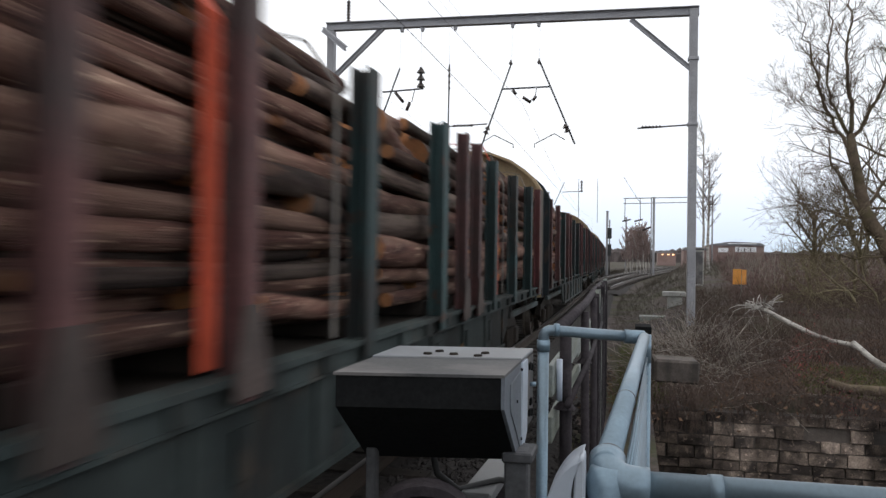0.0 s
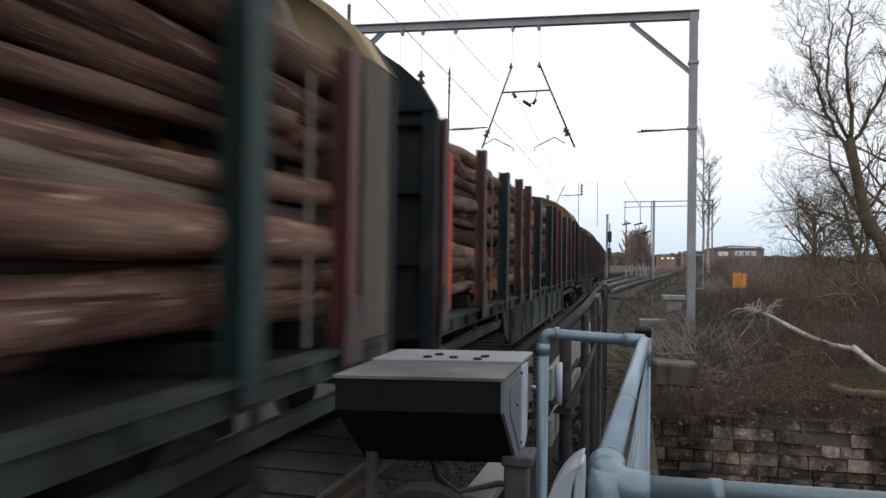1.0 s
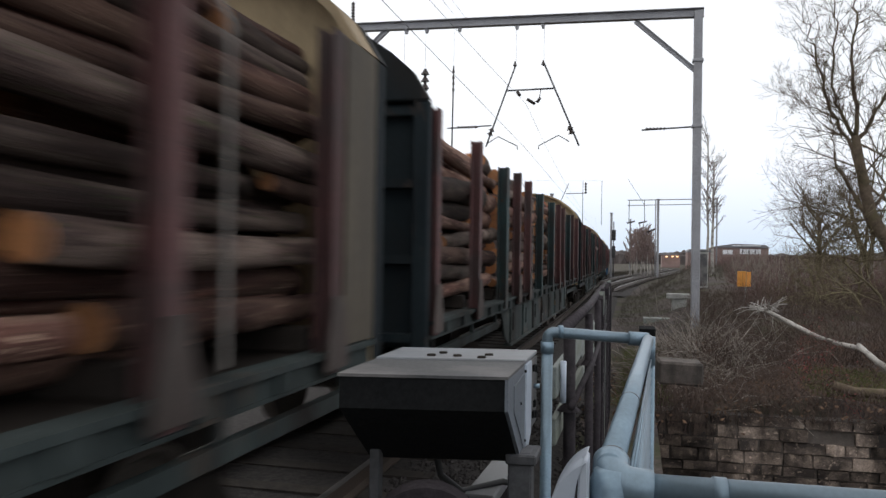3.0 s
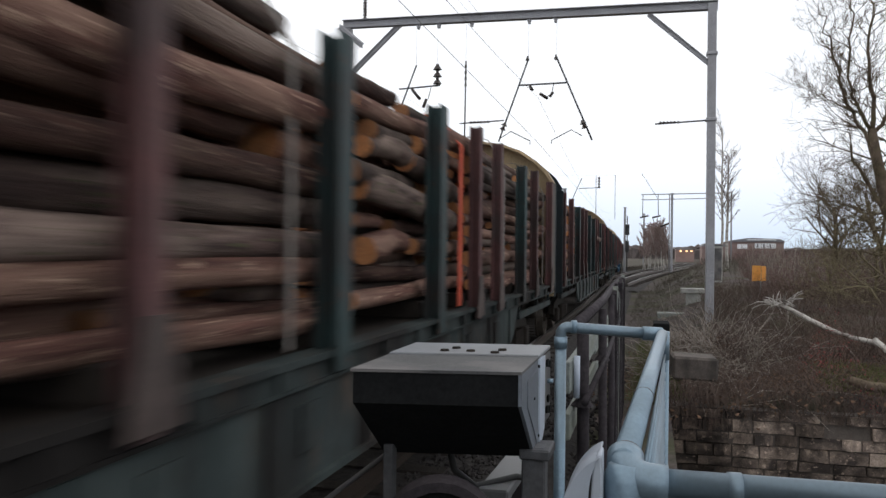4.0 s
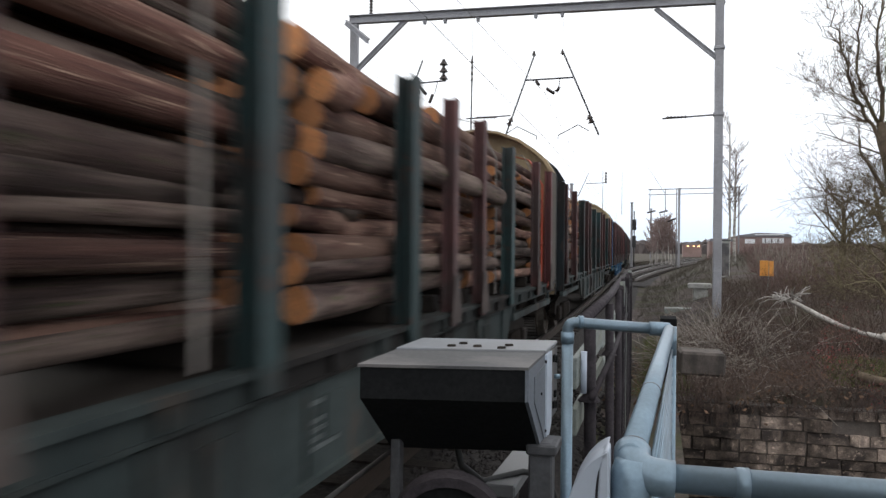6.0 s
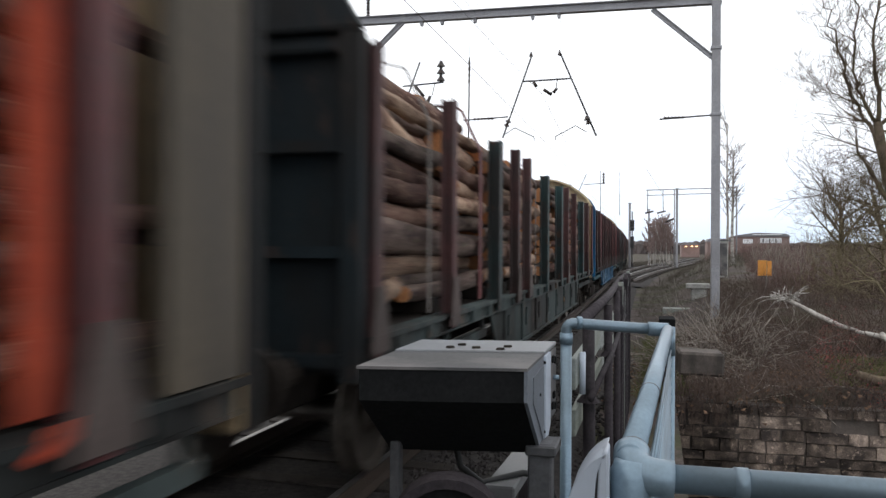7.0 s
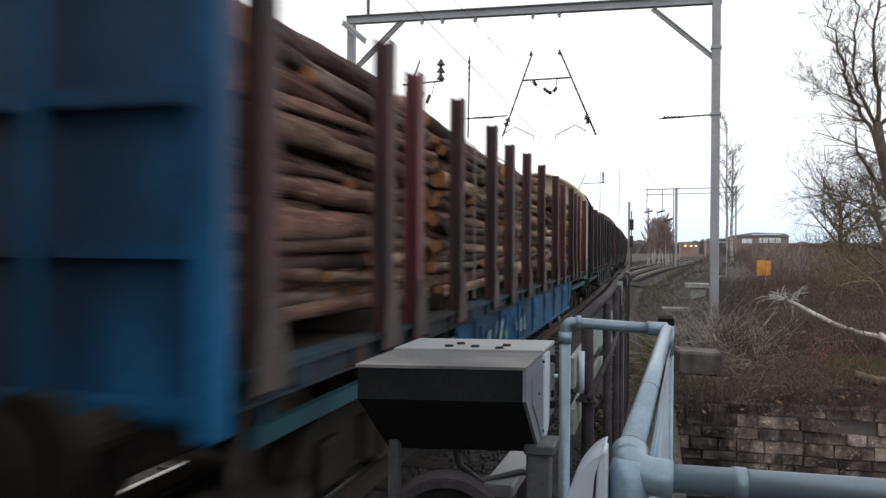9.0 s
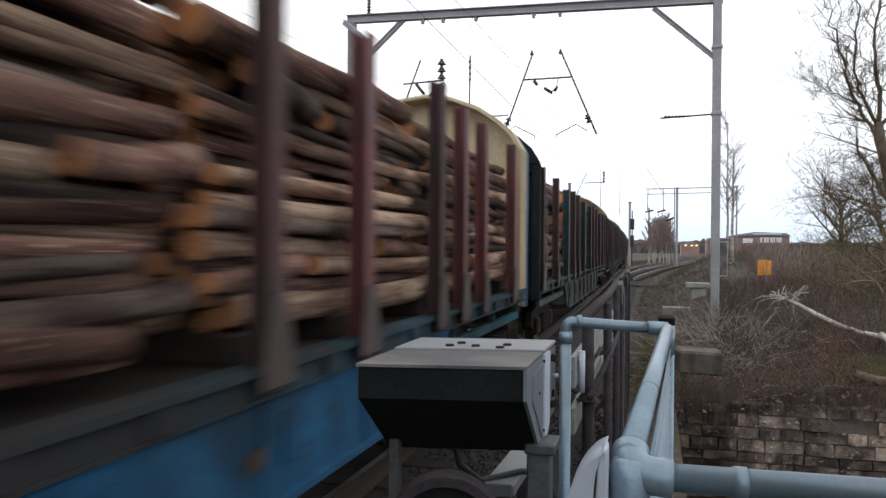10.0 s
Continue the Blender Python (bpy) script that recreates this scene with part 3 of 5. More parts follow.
def build_wires():
    for cx, label in ((-3.0, "overhead catenary and contact wire above the near track"), (-6.6, "overhead catenary and contact wire above the far track")):
        t = thing("overhead_wires", (0, 0, 0), label, "overhead wire")
        for y0, y1 in ((-38, 22), (22, 82), (82, 150)):
            bx = [track_x(y) - track_x(0) + cx for y in (y0, y1)]
            for z, sag, r in ((6.2, 0.9, 0.004), (4.95, 0.0, 0.0045)):
                v, f = [], []
                tube_data(v, f, *wire((bx[0], y0, z), (bx[1], y1, z), sag, r), 4)
                data_part("catenary" if sag else "contact_wire", v, f, M_WIRE, t)
    t = thing("feeder_wires", (0, 0, 0), "thin feeder wires slung between the gantries", "overhead wire")
    for x, z in ((-8.15, 9.35), (-5.0, 8.6), (-4.75, 8.6)):
        v, f = [], []
        tube_data(v, f, *wire((x + 0.3, -30, z + 0.5), (x, 22, z), 0.6, 0.004), 4)
        data_part("feeder", v, f, M_WIRE, t)


build_wires()


# ---- handrail in front of the camera ----
def build_handrail():
    h = thing("handrail", (0, 0, 0), "galvanised tubular steel handrail with a barred infill panel", "handrail")
    R, T = 0.0228, 0.0224
    near, far, side = Vector((-0.038, 1.30, 1.46)), Vector((0.05, 3.25, 1.488)), Vector((-0.3415, 3.16, 1.513))
    tube("top_rail", [near + Vector((0, 0.02, 0.002)), far + Vector((0, -0.02, 0))], T, M_GALV, h, sides=20)
    tube("end_rail", bent(far + Vector((-0.02, 0, 0.0)), side, side + Vector((0, 0, -0.4)), 0.035), R * 0.95, M_GALV, h, sides=16)
    near_a, near_b = near + Vector((0.02, 0, -0.021)), Vector((1.6, 1.42, 1.418))
    tube("near_rail", [near_a, near_b], T, M_GALV, h, sides=20)
    tube("post", [side + Vector((0, 0, -0.04)), side + Vector((0, 0, -1.85))], R, M_GALV, h, sides=16)
    tube("post", [far + Vector((0.012, 0, -0.02)), far + Vector((0.012, 0, -1.85))], R * 0.7, M_GALV, h, sides=16)
    tube("post", [near + Vector((0.0, 0, 0)), near + Vector((0, 0, -1.2))], R, M_GALV, h, sides=16)
    # fittings: rounded corner casting, sleeves and joint rings
    c = near + Vector((0, 0, -0.02))
    tube("corner_fitting", bent(near + Vector((0.002, 0.055, 0.004)), c, c + Vector((0.068, 0.004, -0.004)), 0.05, 8), T * 1.36, M_GALV, h, sides=24)
    tube("corner_post", [near + Vector((0, 0, 0.004)), near + Vector((0, 0, -0.02)), near + Vector((0, 0, -0.3))], [0.024, 0.0335, 0.0335], M_GALV, h, sides=24)
    tube("sleeve", [near_a.lerp(near_b, 0.086), near_a.lerp(near_b, 0.099)], T * 1.1, M_GALV, h, sides=24)
    for s in (0.055, 0.60):
        d = (far - near).normalized()
        tube("joint_ring", [near + d * (s + 0.002), near + d * (s + 0.008)], T * 1.08 + 0.008 * (s < 0.1) * 0.5, M_TUBEGREY, h, sides=24)
    for a, b, r in ((far + Vector((-0.075, -0.018, 0.004)), far + Vector((0.0, 0.0, 0.0)), R * 1.2), (far + Vector((0.004, 0, 0.012)), far + Vector((0.004, 0.0, -0.1)), R * 1.1),
                    (side + Vector((0.0, 0, -0.04)), side + Vector((0, 0, -0.085)), R * 1.15), (side + Vector((0.04, 0.012, 0.0)), side + Vector((0.06, 0.017, -0.001)), R * 1.15)):
        tube("sleeve", [a, b], r, M_GALV, h, sides=20)
    p = thing_part("infill_panel", h)
    # taut horizontal wires below the rail
    for i in range(22):
        z = 1.425 - 0.036 * i
        tube("wire", [(-0.014, 1.36, z - 0.03), (0.062, 3.23, z - 0.015)], 0.0042, M_GALV, p, sides=6)
    return h


def thing_part(name, parent):
    ob = part(name, block(bmesh.new(), -0.024, -0.006, 1.345, 1.36, 0.48, 1.405, 0.003), M_GALV, parent)
    return ob


build_handrail()


def build_white_cover():
    t = thing("white_cover", (-0.052, 1.26, 1.405), "rounded white plastic cover with a dark seam beside the handrail", "plastic cover")
    left = [(-0.09, -0.35), (-0.086, -0.03), (-0.076, 0.015), (-0.06, 0.048), (-0.042, 0.07), (-0.026, 0.081), (-0.018, 0.083), (-0.029, 0.066), (-0.0355, 0.04), (-0.0375, 0.0), (-0.0375, -0.35)]
    right = [(-0.0335, -0.35), (-0.0335, 0.0), (-0.0315, 0.038), (-0.03, 0.07), (-0.025, 0.085), (-0.017, 0.088), (-0.0155, 0.078), (-0.0155, -0.35)]
    seam = [(-0.07, -0.34), (-0.07, 0.0), (-0.045, 0.05), (-0.03, 0.068), (-0.024, 0.068), (-0.02, 0.05), (-0.02, -0.34)]
    for nm, outline, mat, y0, y1 in (("front_shell", left, M_PLASTIC, -0.03, 0.09), ("back_shell", right, M_PLASTIC, -0.03, 0.03), ("seam", seam, M_RUBBER, -0.022, 0.028)):
        for _ in range(2):
            outline = [outline[0]] + [((1 - q) * a + q * c, (1 - q) * b + q * d) for (a, b), (c, d) in zip(outline, outline[1:]) for q in (0.25, 0.75)] + [outline[-1]]
        bm = prism(bmesh.new(), outline, "y", y0, y1)
        if nm != "seam":
            bmesh.ops.bevel(bm, geom=[e for e in bm.edges if abs(e.verts[0].co.y - e.verts[1].co.y) < 1e-6], offset=0.006 if nm == "front_shell" else 0.003, segments=3, affect="EDGES", clamp_overlap=True)
        ob = part(nm, bm, mat, t)
        if nm != "seam":
            ob.data.polygons.foreach_set("use_smooth", [len(p.vertices) < 8 for p in ob.data.polygons])


build_white_cover()


# ---- trackside cabinet ----
def build_cabinet():
    c = thing("trackside_cabinet", (0, 0, 0), "grey steel trackside equipment cabinet with black sloping hood front", "cabinet")
    x0, x1, y0, y1, zt = -0.775, -0.325, 1.98, 2.585, 1.488
    side = [(y0 + 0.004, zt - 0.008), (2.3, zt - 0.008), (2.3, 1.2), (2.25, 1.2), (y0 + 0.004, 1.396)]
    bm = bmesh.new()
    prism(bm, [(p, q - 0.001) for p, q in side], "x", x0 + 0.006, x1 - 0.01)
    part("hood", bm, M_BLACK, c, "black folded hood, sloping back below")
    part("body", block(bmesh.new(), x0 + 0.02, x1 - 0.012, 2.302, y1 - 0.01, 1.21, zt - 0.012, 0.004), M_BLACK, c)
    part("lid_front", prism(bmesh.new(), [(x0, zt - 0.008), (x1, zt - 0.008), (x1, zt), (x0, zt)], "y", y0, 2.30), M_CABGREY, c, "grey folded lid")
    part("lid_back", block(bmesh.new(), x0 + 0.0, x1 + 0.002, 2.303, y1, zt - 0.008, zt + 0.006, 0.003), M_LID, c, "pale lid panel with fixing holes")
    part("side_plate", prism(bmesh.new(), side, "x", x1 - 0.009, x1), M_CABSIDE, c, "blue grey painted side plate")
    part("hatch", prism(bmesh.new(), [(y0 + 0.1, zt - 0.04), (2.29, zt - 0.03), (2.29, 1.22), (y0 + 0.23, 1.285), (y0 + 0.1, 1.375)], "x", x1 + 0.0005, x1 + 0.003), M_CABSIDE, c, "shallow bolted side hatch")
    bm = bmesh.new()
    prism(bm, [(2.302, zt - 0.009), (2.42, zt - 0.009), (2.42, 1.25), (2.302, 1.19)], "x", x1 - 0.006, x1 + 0.006)
    part("edge_strip", bm, M_WHITE, c, "white painted edge strip")
    bm = bmesh.new()
    prism(bm, [(2.424, zt - 0.012), (2.57, zt - 0.012), (2.57, 1.26), (2.424, 1.26)], "x", x1 - 0.006, x1 + 0.004)
    part("rear_plate", bm, M_CABGREY, c)
    for dy, z in ((2.46, 1.45), (2.52, 1.44), (2.46, 1.3), (2.52, 1.29), (2.49, 1.33)):
        part("latch", block(bmesh.new(), x1 + 0.004, x1 + 0.012, dy - 0.012, dy + 0.012, z - 0.012, z + 0.012, 0.003), M_BLACK, c)
    tube("knob", [(x1 + 0.004, 2.5, 1.385), (x1 + 0.022, 2.5, 1.385)], 0.008, M_GALV, c, sides=8)
    for x, y in ((-0.62, 2.36), (-0.60, 2.43), (-0.54, 2.36), (-0.46, 2.33), (-0.45, 2.4)):
        bm = bmesh.new()
        bmesh.ops.create_cone(bm, cap_ends=True, segments=10, radius1=0.014, radius2=0.012, depth=0.006, matrix=Matrix.Translation((x, y, zt + 0.009)))
        part("bolt", bm, M_BOGIE, c)
    for y, z in ((2.3, 1.46), (2.3, 1.25), (2.2, 1.38)):
        bm = bmesh.new()
        bmesh.ops.create_cone(bm, cap_ends=True, segments=8, radius1=0.005, radius2=0.004, depth=0.006, matrix=pose(x1 + 0.003, y, z, 0, 90, 0))
        part("rivet", bm, M_BLACK, c)
    skew = Matrix(((1, 0, 0, 0), (0.19, 1, 0, 0.19 * 0.775), (0, 0, 1, 0), (0, 0, 0, 1)))
    for ob in c.children:
        ob.data.transform(skew)
    part("leg", block(bmesh.new(), -0.755, -0.725, 2.2, 2.24, -0.5, 1.236, 0.004), M_TUBEGREY, c)
    part("leg", block(bmesh.new(), -0.36, -0.29, 2.3, 2.37, -0.5, 1.232, 0.005), M_TUBEGREY, c)
    part("bracket", block(bmesh.new(), -0.365, -0.275, 2.28, 2.42, 1.2, 1.231, 0.005), M_TUBEGREY, c)
    tube("cable", [(-0.6, 2.35, 1.24), (-0.58, 2.37, 1.13), (-0.53, 2.45, 1.06), (-0.42, 2.58, 1.065), (-0.34, 2.6, 1.05), (-0.31, 2.6, 0.96)], 0.011, M_RUBBER, c, sides=8)
    # dark rimmed reel below the hood
    d = thing("cable_reel", pose(-0.52, 1.98, 1.06, 0, 0, 12), "dark round cable reel below the cabinet", "cable reel")
    v, f = [], []
    for i in range(28):
        a = 2 * math.pi * i / 28
        for r, y in ((0.13, -0.04), (0.155, -0.04), (0.155, 0.04), (0.13, 0.04)):
            v.append((r * math.cos(a), y, r * math.sin(a)))
    for i in range(28):
        for j in range(4):
            f.append((i * 4 + j, i * 4 + (j + 1) % 4, ((i + 1) % 28) * 4 + (j + 1) % 4, ((i + 1) % 28) * 4 + j))
    data_part("rim", v, f, M_DARKPOST, d, smooth=False)
    bm = bmesh.new()
    bmesh.ops.create_cone(bm, cap_ends=True, segments=24, radius1=0.128, radius2=0.128, depth=0.05, matrix=pose(0, 0, 0, 90, 0, 0))
    part("drum", bm, M_BLACK, d)
    part("stand", block(bmesh.new(), -0.03, 0.03, -0.02, 0.02, -1.5, -0.13, 0.004), M_BLACK, d)
    b = thing("duct_lid", (0, 0, 0), "pale weathered plank beside the cabinet legs", "plank")
    pl = part("plank", block(bmesh.new(), -0.05, 0.05, -0.34, 0.28, -0.02, 0.02, 0.006), M_LID, b)
    pl.matrix_basis = pose(-0.47, 2.76, 1.03, -2, 0, 0)
    for y in (2.55, 3.0):
        part("prop", block(bmesh.new(), -0.5, -0.44, y - 0.03, y + 0.03, -0.5, 1.005, 0.004), M_DARKPOST, b)


build_cabinet()


# ---- old fence along the bridge ----
def build_fence():
    f = thing("lineside_fence", (0, 0, 0), "old lineside fence with rusted posts, tube rails and grey boards", "fence")
    rnd = random.Random(3)
    for y, x, top in ((3.42, -0.275, 1.5), (4.95, -0.28, 1.47), (6.5, -0.3, 1.48), (8.1, -0.33, 1.5), (9.8, -0.37, 1.5)):
        tube("post", [(x, y, -0.45), (x + 0.01, y, 0.6), (x, y, top)], 0.026, M_DARKPOST, f, sides=10)
        part("collar", rotated(insulator(bmesh.new(), 0, 0, -0.03, 0.03, 1, 0.05), (x, y, 1.17), (0, 0, 0)), M_DARKPOST, f)
    tube("top_rail", [(-0.3, 3.4, 1.5), (-0.31, 5.6, 1.49), (-0.36, 8.1, 1.49), (-0.42, 11.5, 1.47)], 0.028, M_DARKPOST, f, sides=8)
    tube("mid_rail", [(-0.25, 3.25, 1.2), (-0.255, 5.0, 1.17), (-0.29, 8.1, 1.16)], 0.016, M_DARKPOST, f, sides=8)
    for z0, z1, y0, y1, x in ((1.23, 1.36, 3.24, 4.9, -0.322), (1.04, 1.15, 3.24, 4.9, -0.322), (1.19, 1.3, 4.93, 8.0, -0.33), (1.0, 1.1, 4.93, 8.0, -0.33)):
        part("board", block(bmesh.new(), x - 0.012, x + 0.012, y0, y1, z0, z1, 0.004), M_TIMBER, f)
    tube("marker_stake", [(-0.292, 3.34, 1.2), (-0.292, 3.34, 1.375)], 0.014, M_WHITE, f, sides=6)
    # upright old boards further along, split and uneven
    for i in range(64):
        y = 6.9 + i * 0.075
        x = -0.3 - (y - 6.9) * 0.012
        w, top = rnd.uniform(0.016, 0.032), 1.44 + rnd.uniform(-0.16, 0.1)
        bm = bmesh.new()
        prism(bm, [(y - w, -0.4), (y + w, -0.4), (y + w, top - 0.05), (y + w * 0.2, top), (y - w, top - rnd.uniform(0, 0.12))], "x", x - 0.012 + rnd.uniform(-0.03, 0.0), x + 0.008 + rnd.uniform(-0.01, 0.02))
        part("upright_board", bm, M_DARKPOST if rnd.random() < 0.6 else M_TIMBER, f)


build_fence()


# ---- plants ----
def tree_mesh(seed, height, radius, levels, spread, kids, sides=(7, 5, 4, 3, 3, 3), up=0.25, crook=0.18, lean=(0, 0, 1), first=0.3, shrink=(0.55, 0.75), rmin=0.0045, thin=(0.45, 0.7)):
    """Trunk and crown as lists of tapered limbs, forking again and again."""
    rnd = random.Random(seed)
    trunk, crown = ([], []), ([], [])

    def limb(p, d, ln, r, level):
        seg = 6 if level == 0 else 4 if level < 3 else 3
        pts, radii = [p], [r]
        q, e = p.copy(), d.copy()
        for i in range(seg):
            e = (e + Vector((rnd.gauss(0, crook), rnd.gauss(0, crook), rnd.gauss(0, crook * 0.6) + (up * 0.12 if level else 0)))).normalized()
            q = q + e * (ln / seg)
            pts.append(q.copy())
            radii.append(max(rmin, r * (1 - 0.62 * (i + 1) / seg)))
        tube_data(*(trunk if level == 0 else crown), pts, radii, sides[min(level, 5)])
        if level >= levels:
            return
        k = kids[min(level, len(kids) - 1)]
        for j in range(k):
            s = first + (1 - first) * (j + rnd.random()) / k if level == 0 else 0.25 + 0.75 * (j + rnd.random()) / k
            s = min(s, 0.99)
            i = min(int(s * seg), seg - 1)
            base = pts[i].lerp(pts[i + 1], s * seg - i)
            dd = (pts[i + 1] - pts[i]).normalized()
            side = dd.orthogonal().normalized()
            side.rotate(Matrix.Rotation(rnd.uniform(0, 2 * math.pi), 3, dd))
            way = (dd * rnd.uniform(0.5, 1.0) + side * spread * rnd.uniform(0.6, 1.3) + Vector((0, 0, up))).normalized()
            limb(base, way, ln * rnd.uniform(*shrink) * (1.15 - 0.4 * s), max(rmin, radii[i] * rnd.uniform(*thin)), level + 1)

    limb(Vector((0, 0, -0.3)), Vector(lean).normalized(), height, radius, 0)
    return trunk, crown


def build_tree(name, at, label, mat_trunk, mat_crown, **kw):
    trunk, crown = tree_mesh(**kw)
    t = thing(name, (at[0], at[1], ground_z(at[0], at[1])), label, "tree")
    data_part("trunk", *trunk, mat_trunk, t, smooth=True)
    data_part("crown", *crown, mat_crown, t, smooth=True)
    return t


def build_old_tree():
    """A tall tree with a mossy leaning trunk; its main limbs are laid out one by one and fork into fine twigs."""
    rnd = random.Random(17)
    t = thing("bare_tree", (0, 24, 0), "tall bare winter tree with a mossy leaning trunk and fine twigs", "tree")
    tube("trunk", [(7.75, 0.2, -0.2), (7.3, 0.1, 1.2), (6.75, 0, 2.4), (6.31, 0, 3.2), (6.02, 0, 4.6), (5.9, 0, 5.4)], [0.27, 0.22, 0.19, 0.165, 0.14, 0.11], M_TREE, t, sides=10)
    limbs = (((6.0, 4.6), (5.7, 5.3), (5.43, 5.84), (5.08, 6.7), (4.95, 7.4), (4.72, 8.2), (4.5, 8.9)), ((5.9, 5.3), (5.55, 6.0), (5.37, 6.45), (5.3, 7.6), (5.36, 8.5), (5.3, 9.4)),
             ((5.9, 5.3), (5.94, 6.25), (5.76, 6.9), (5.8, 7.9), (5.9, 8.8), (5.95, 9.8)), ((5.95, 5.3), (6.2, 5.6), (6.6, 6.3), (6.9, 7.5), (7.0, 8.6), (7.2, 9.6)),
             ((5.35, 5.92), (4.9, 6.15), (4.6, 6.35), (4.35, 6.5)), ((6.45, 2.7), (6.0, 3.56), (5.6, 4.3), (5.36, 4.95)), ((6.6, 2.6), (5.9, 2.55), (5.2, 2.45), (4.6, 2.7)),
             ((6.9, 2.0), (6.0, 1.9), (5.3, 2.05), (4.8, 1.85)), ((6.35, 3.1), (5.9, 3.0), (5.3, 3.3), (4.9, 3.2)), ((6.3, 3.3), (6.9, 4.2), (7.4, 5.2), (7.6, 6.4)), ((6.6, 2.5), (7.2, 3.0), (7.9, 3.9), (8.4, 5.0)))
    girth = (0.056, 0.052, 0.066, 0.06, 0.02, 0.085, 0.036, 0.034, 0.032, 0.05, 0.05)
    verts, faces = [], []

    def twig(p, d, ln, r, level):
        pts, radii = [p], [r]
        for i in range(3):
            d = (d + Vector((rnd.gauss(0, 0.2), rnd.gauss(0, 0.2), rnd.gauss(0.05, 0.17)))).normalized()
            pts.append(pts[-1] + d * ln / 3)
            radii.append(max(0.0032, r * (1 - 0.25 * (i + 1))))
        tube_data(verts, faces, pts, radii, 4 if level < 2 else 3)
        if level < 4:
            for i in range(3):
                s = rnd.uniform(0.25, 1.0) * 2.99
                q = pts[int(s)].lerp(pts[int(s) + 1], s % 1)
                side = d.orthogonal().normalized()
                side.rotate(Matrix.Rotation(rnd.uniform(0, 6.28), 3, d))
                twig(q, (d + side * rnd.uniform(0.4, 0.9) + Vector((0, 0, 0.12))).normalized(), ln * rnd.uniform(0.5, 0.75), r * 0.6, level + 1)

    for line, r in zip(limbs, girth):
        pts = []
        for i in range(len(line) - 1):
            a, b = Vector((line[i][0], 0, line[i][1])), Vector((line[i + 1][0], 0, line[i + 1][1]))
            for k in range(3):
                pts.append(a.lerp(b, k / 3) + Vector((rnd.gauss(0, 0.02), rnd.gauss(0, 0.05) + 0.1 * len(pts) * rnd.uniform(-1, 1) * 0.3, rnd.gauss(0, 0.02))))
        pts.append(b)
        radii = [r * (1 - 0.75 * i / (len(pts) - 1)) for i in range(len(pts))]
        tube_data(verts, faces, pts, radii, 6)
        for i in range(2, len(pts)):
            d = (pts[i] - pts[i - 1]).normalized()
            for _ in range(3):
                side = d.orthogonal().normalized()
                side.rotate(Matrix.Rotation(rnd.uniform(0, 6.28), 3, d))
                twig(pts[i], (d * 0.8 + side * rnd.uniform(0.4, 0.9)).normalized(), rnd.uniform(0.35, 0.85), min(0.016, radii[i] * 0.5), 2 if rnd.random() < 0.6 else 1)
    data_part("crown", verts, faces, M_TREE, t, smooth=True)


build_old_tree()
build_tree("bare_tree", (8.6, 26.5), "bare winter tree with a mossy leaning trunk", M_TREE, M_TREE, seed=9, height=6.0, radius=0.16, levels=4, spread=0.85, kids=(9, 5, 4, 3), up=0.15, lean=(-0.12, 0.1, 1), first=0.15, shrink=(0.5, 0.8))
build_tree("bare_tree", (9.3, 45.0), "rounded bare winter tree beyond the bank", M_TREE, M_TREE, seed=21, height=4.2, radius=0.2, levels=4, spread=0.95, kids=(9, 6, 5, 4), up=0.2, first=0.2, thin=(0.4, 0.6), shrink=(0.55, 0.85))
build_tree("bare_tree", (11.5, 43.0), "rounded bare winter tree beyond the bank", M_TREE, M_TREE, seed=33, height=4.4, radius=0.2, levels=4, spread=0.95, kids=(9, 6, 5, 4), up=0.2, first=0.2, thin=(0.4, 0.6), shrink=(0.55, 0.85))
build_tree("silver_birch", (4.55, 55.0), "slender silver birch with a white trunk", M_BIRCH, M_TWIG, seed=6, height=9.6, radius=0.1, levels=3, spread=0.85, kids=(40, 9, 6), up=0.15, rmin=0.007, thin=(0.2, 0.35), crook=0.04, first=0.35, shrink=(0.12, 0.22))
build_tree("silver_birch", (5.0, 55.5), "slender silver birch with a white trunk", M_BIRCH, M_TWIG, seed=8, height=8.0, radius=0.12, levels=3, spread=0.8, kids=(30, 8, 6), up=0.15, rmin=0.007, thin=(0.2, 0.35), crook=0.04, lean=(-0.05, 0, 1), first=0.4, shrink=(0.14, 0.24))
for i, (x, y, h) in enumerate(((5.9, 22.6, 2.0), (6.6, 23.3, 2.5), (7.4, 22.4, 2.3), (5.4, 25.2, 1.8), (6.5, 26.0, 2.6), (8.3, 24.8, 2.8))):
    build_tree("thorn_bush", (x, y), "bare mossy thorn bush tangled under the old tree", M_MOSSTWIG, M_MOSSTWIG, seed=80 + i, height=h, radius=0.045, levels=3, spread=1.25, kids=(11, 6, 4), up=0.05, rmin=0.005, thin=(0.4, 0.6), crook=0.2, first=0.05, shrink=(0.5, 0.8))
for i, (x, y, h) in enumerate(((-0.6, 108, 5.0), (0.8, 121, 6.0), (1.5, 109, 5.5), (2.2, 122, 5.4), (-0.3, 124, 5.6), (-1.0, 112, 4.6), (-0.2, 116, 5.4), (0.5, 110, 5.2), (1.2, 114, 5.6), (1.9, 118, 5.0), (0.1, 120, 5.8), (2.5, 113, 4.4))):
    build_tree("young_birch", (x, y), "young leafless birch in a clump by the junction", M_BIRCH, M_CLUMP, seed=50 + i, height=h * 1.12, radius=0.08, levels=3, spread=0.7, kids=(34, 9, 8), up=0.4, rmin=0.016, thin=(0.2, 0.32), crook=0.06, first=0.3, shrink=(0.2, 0.35))


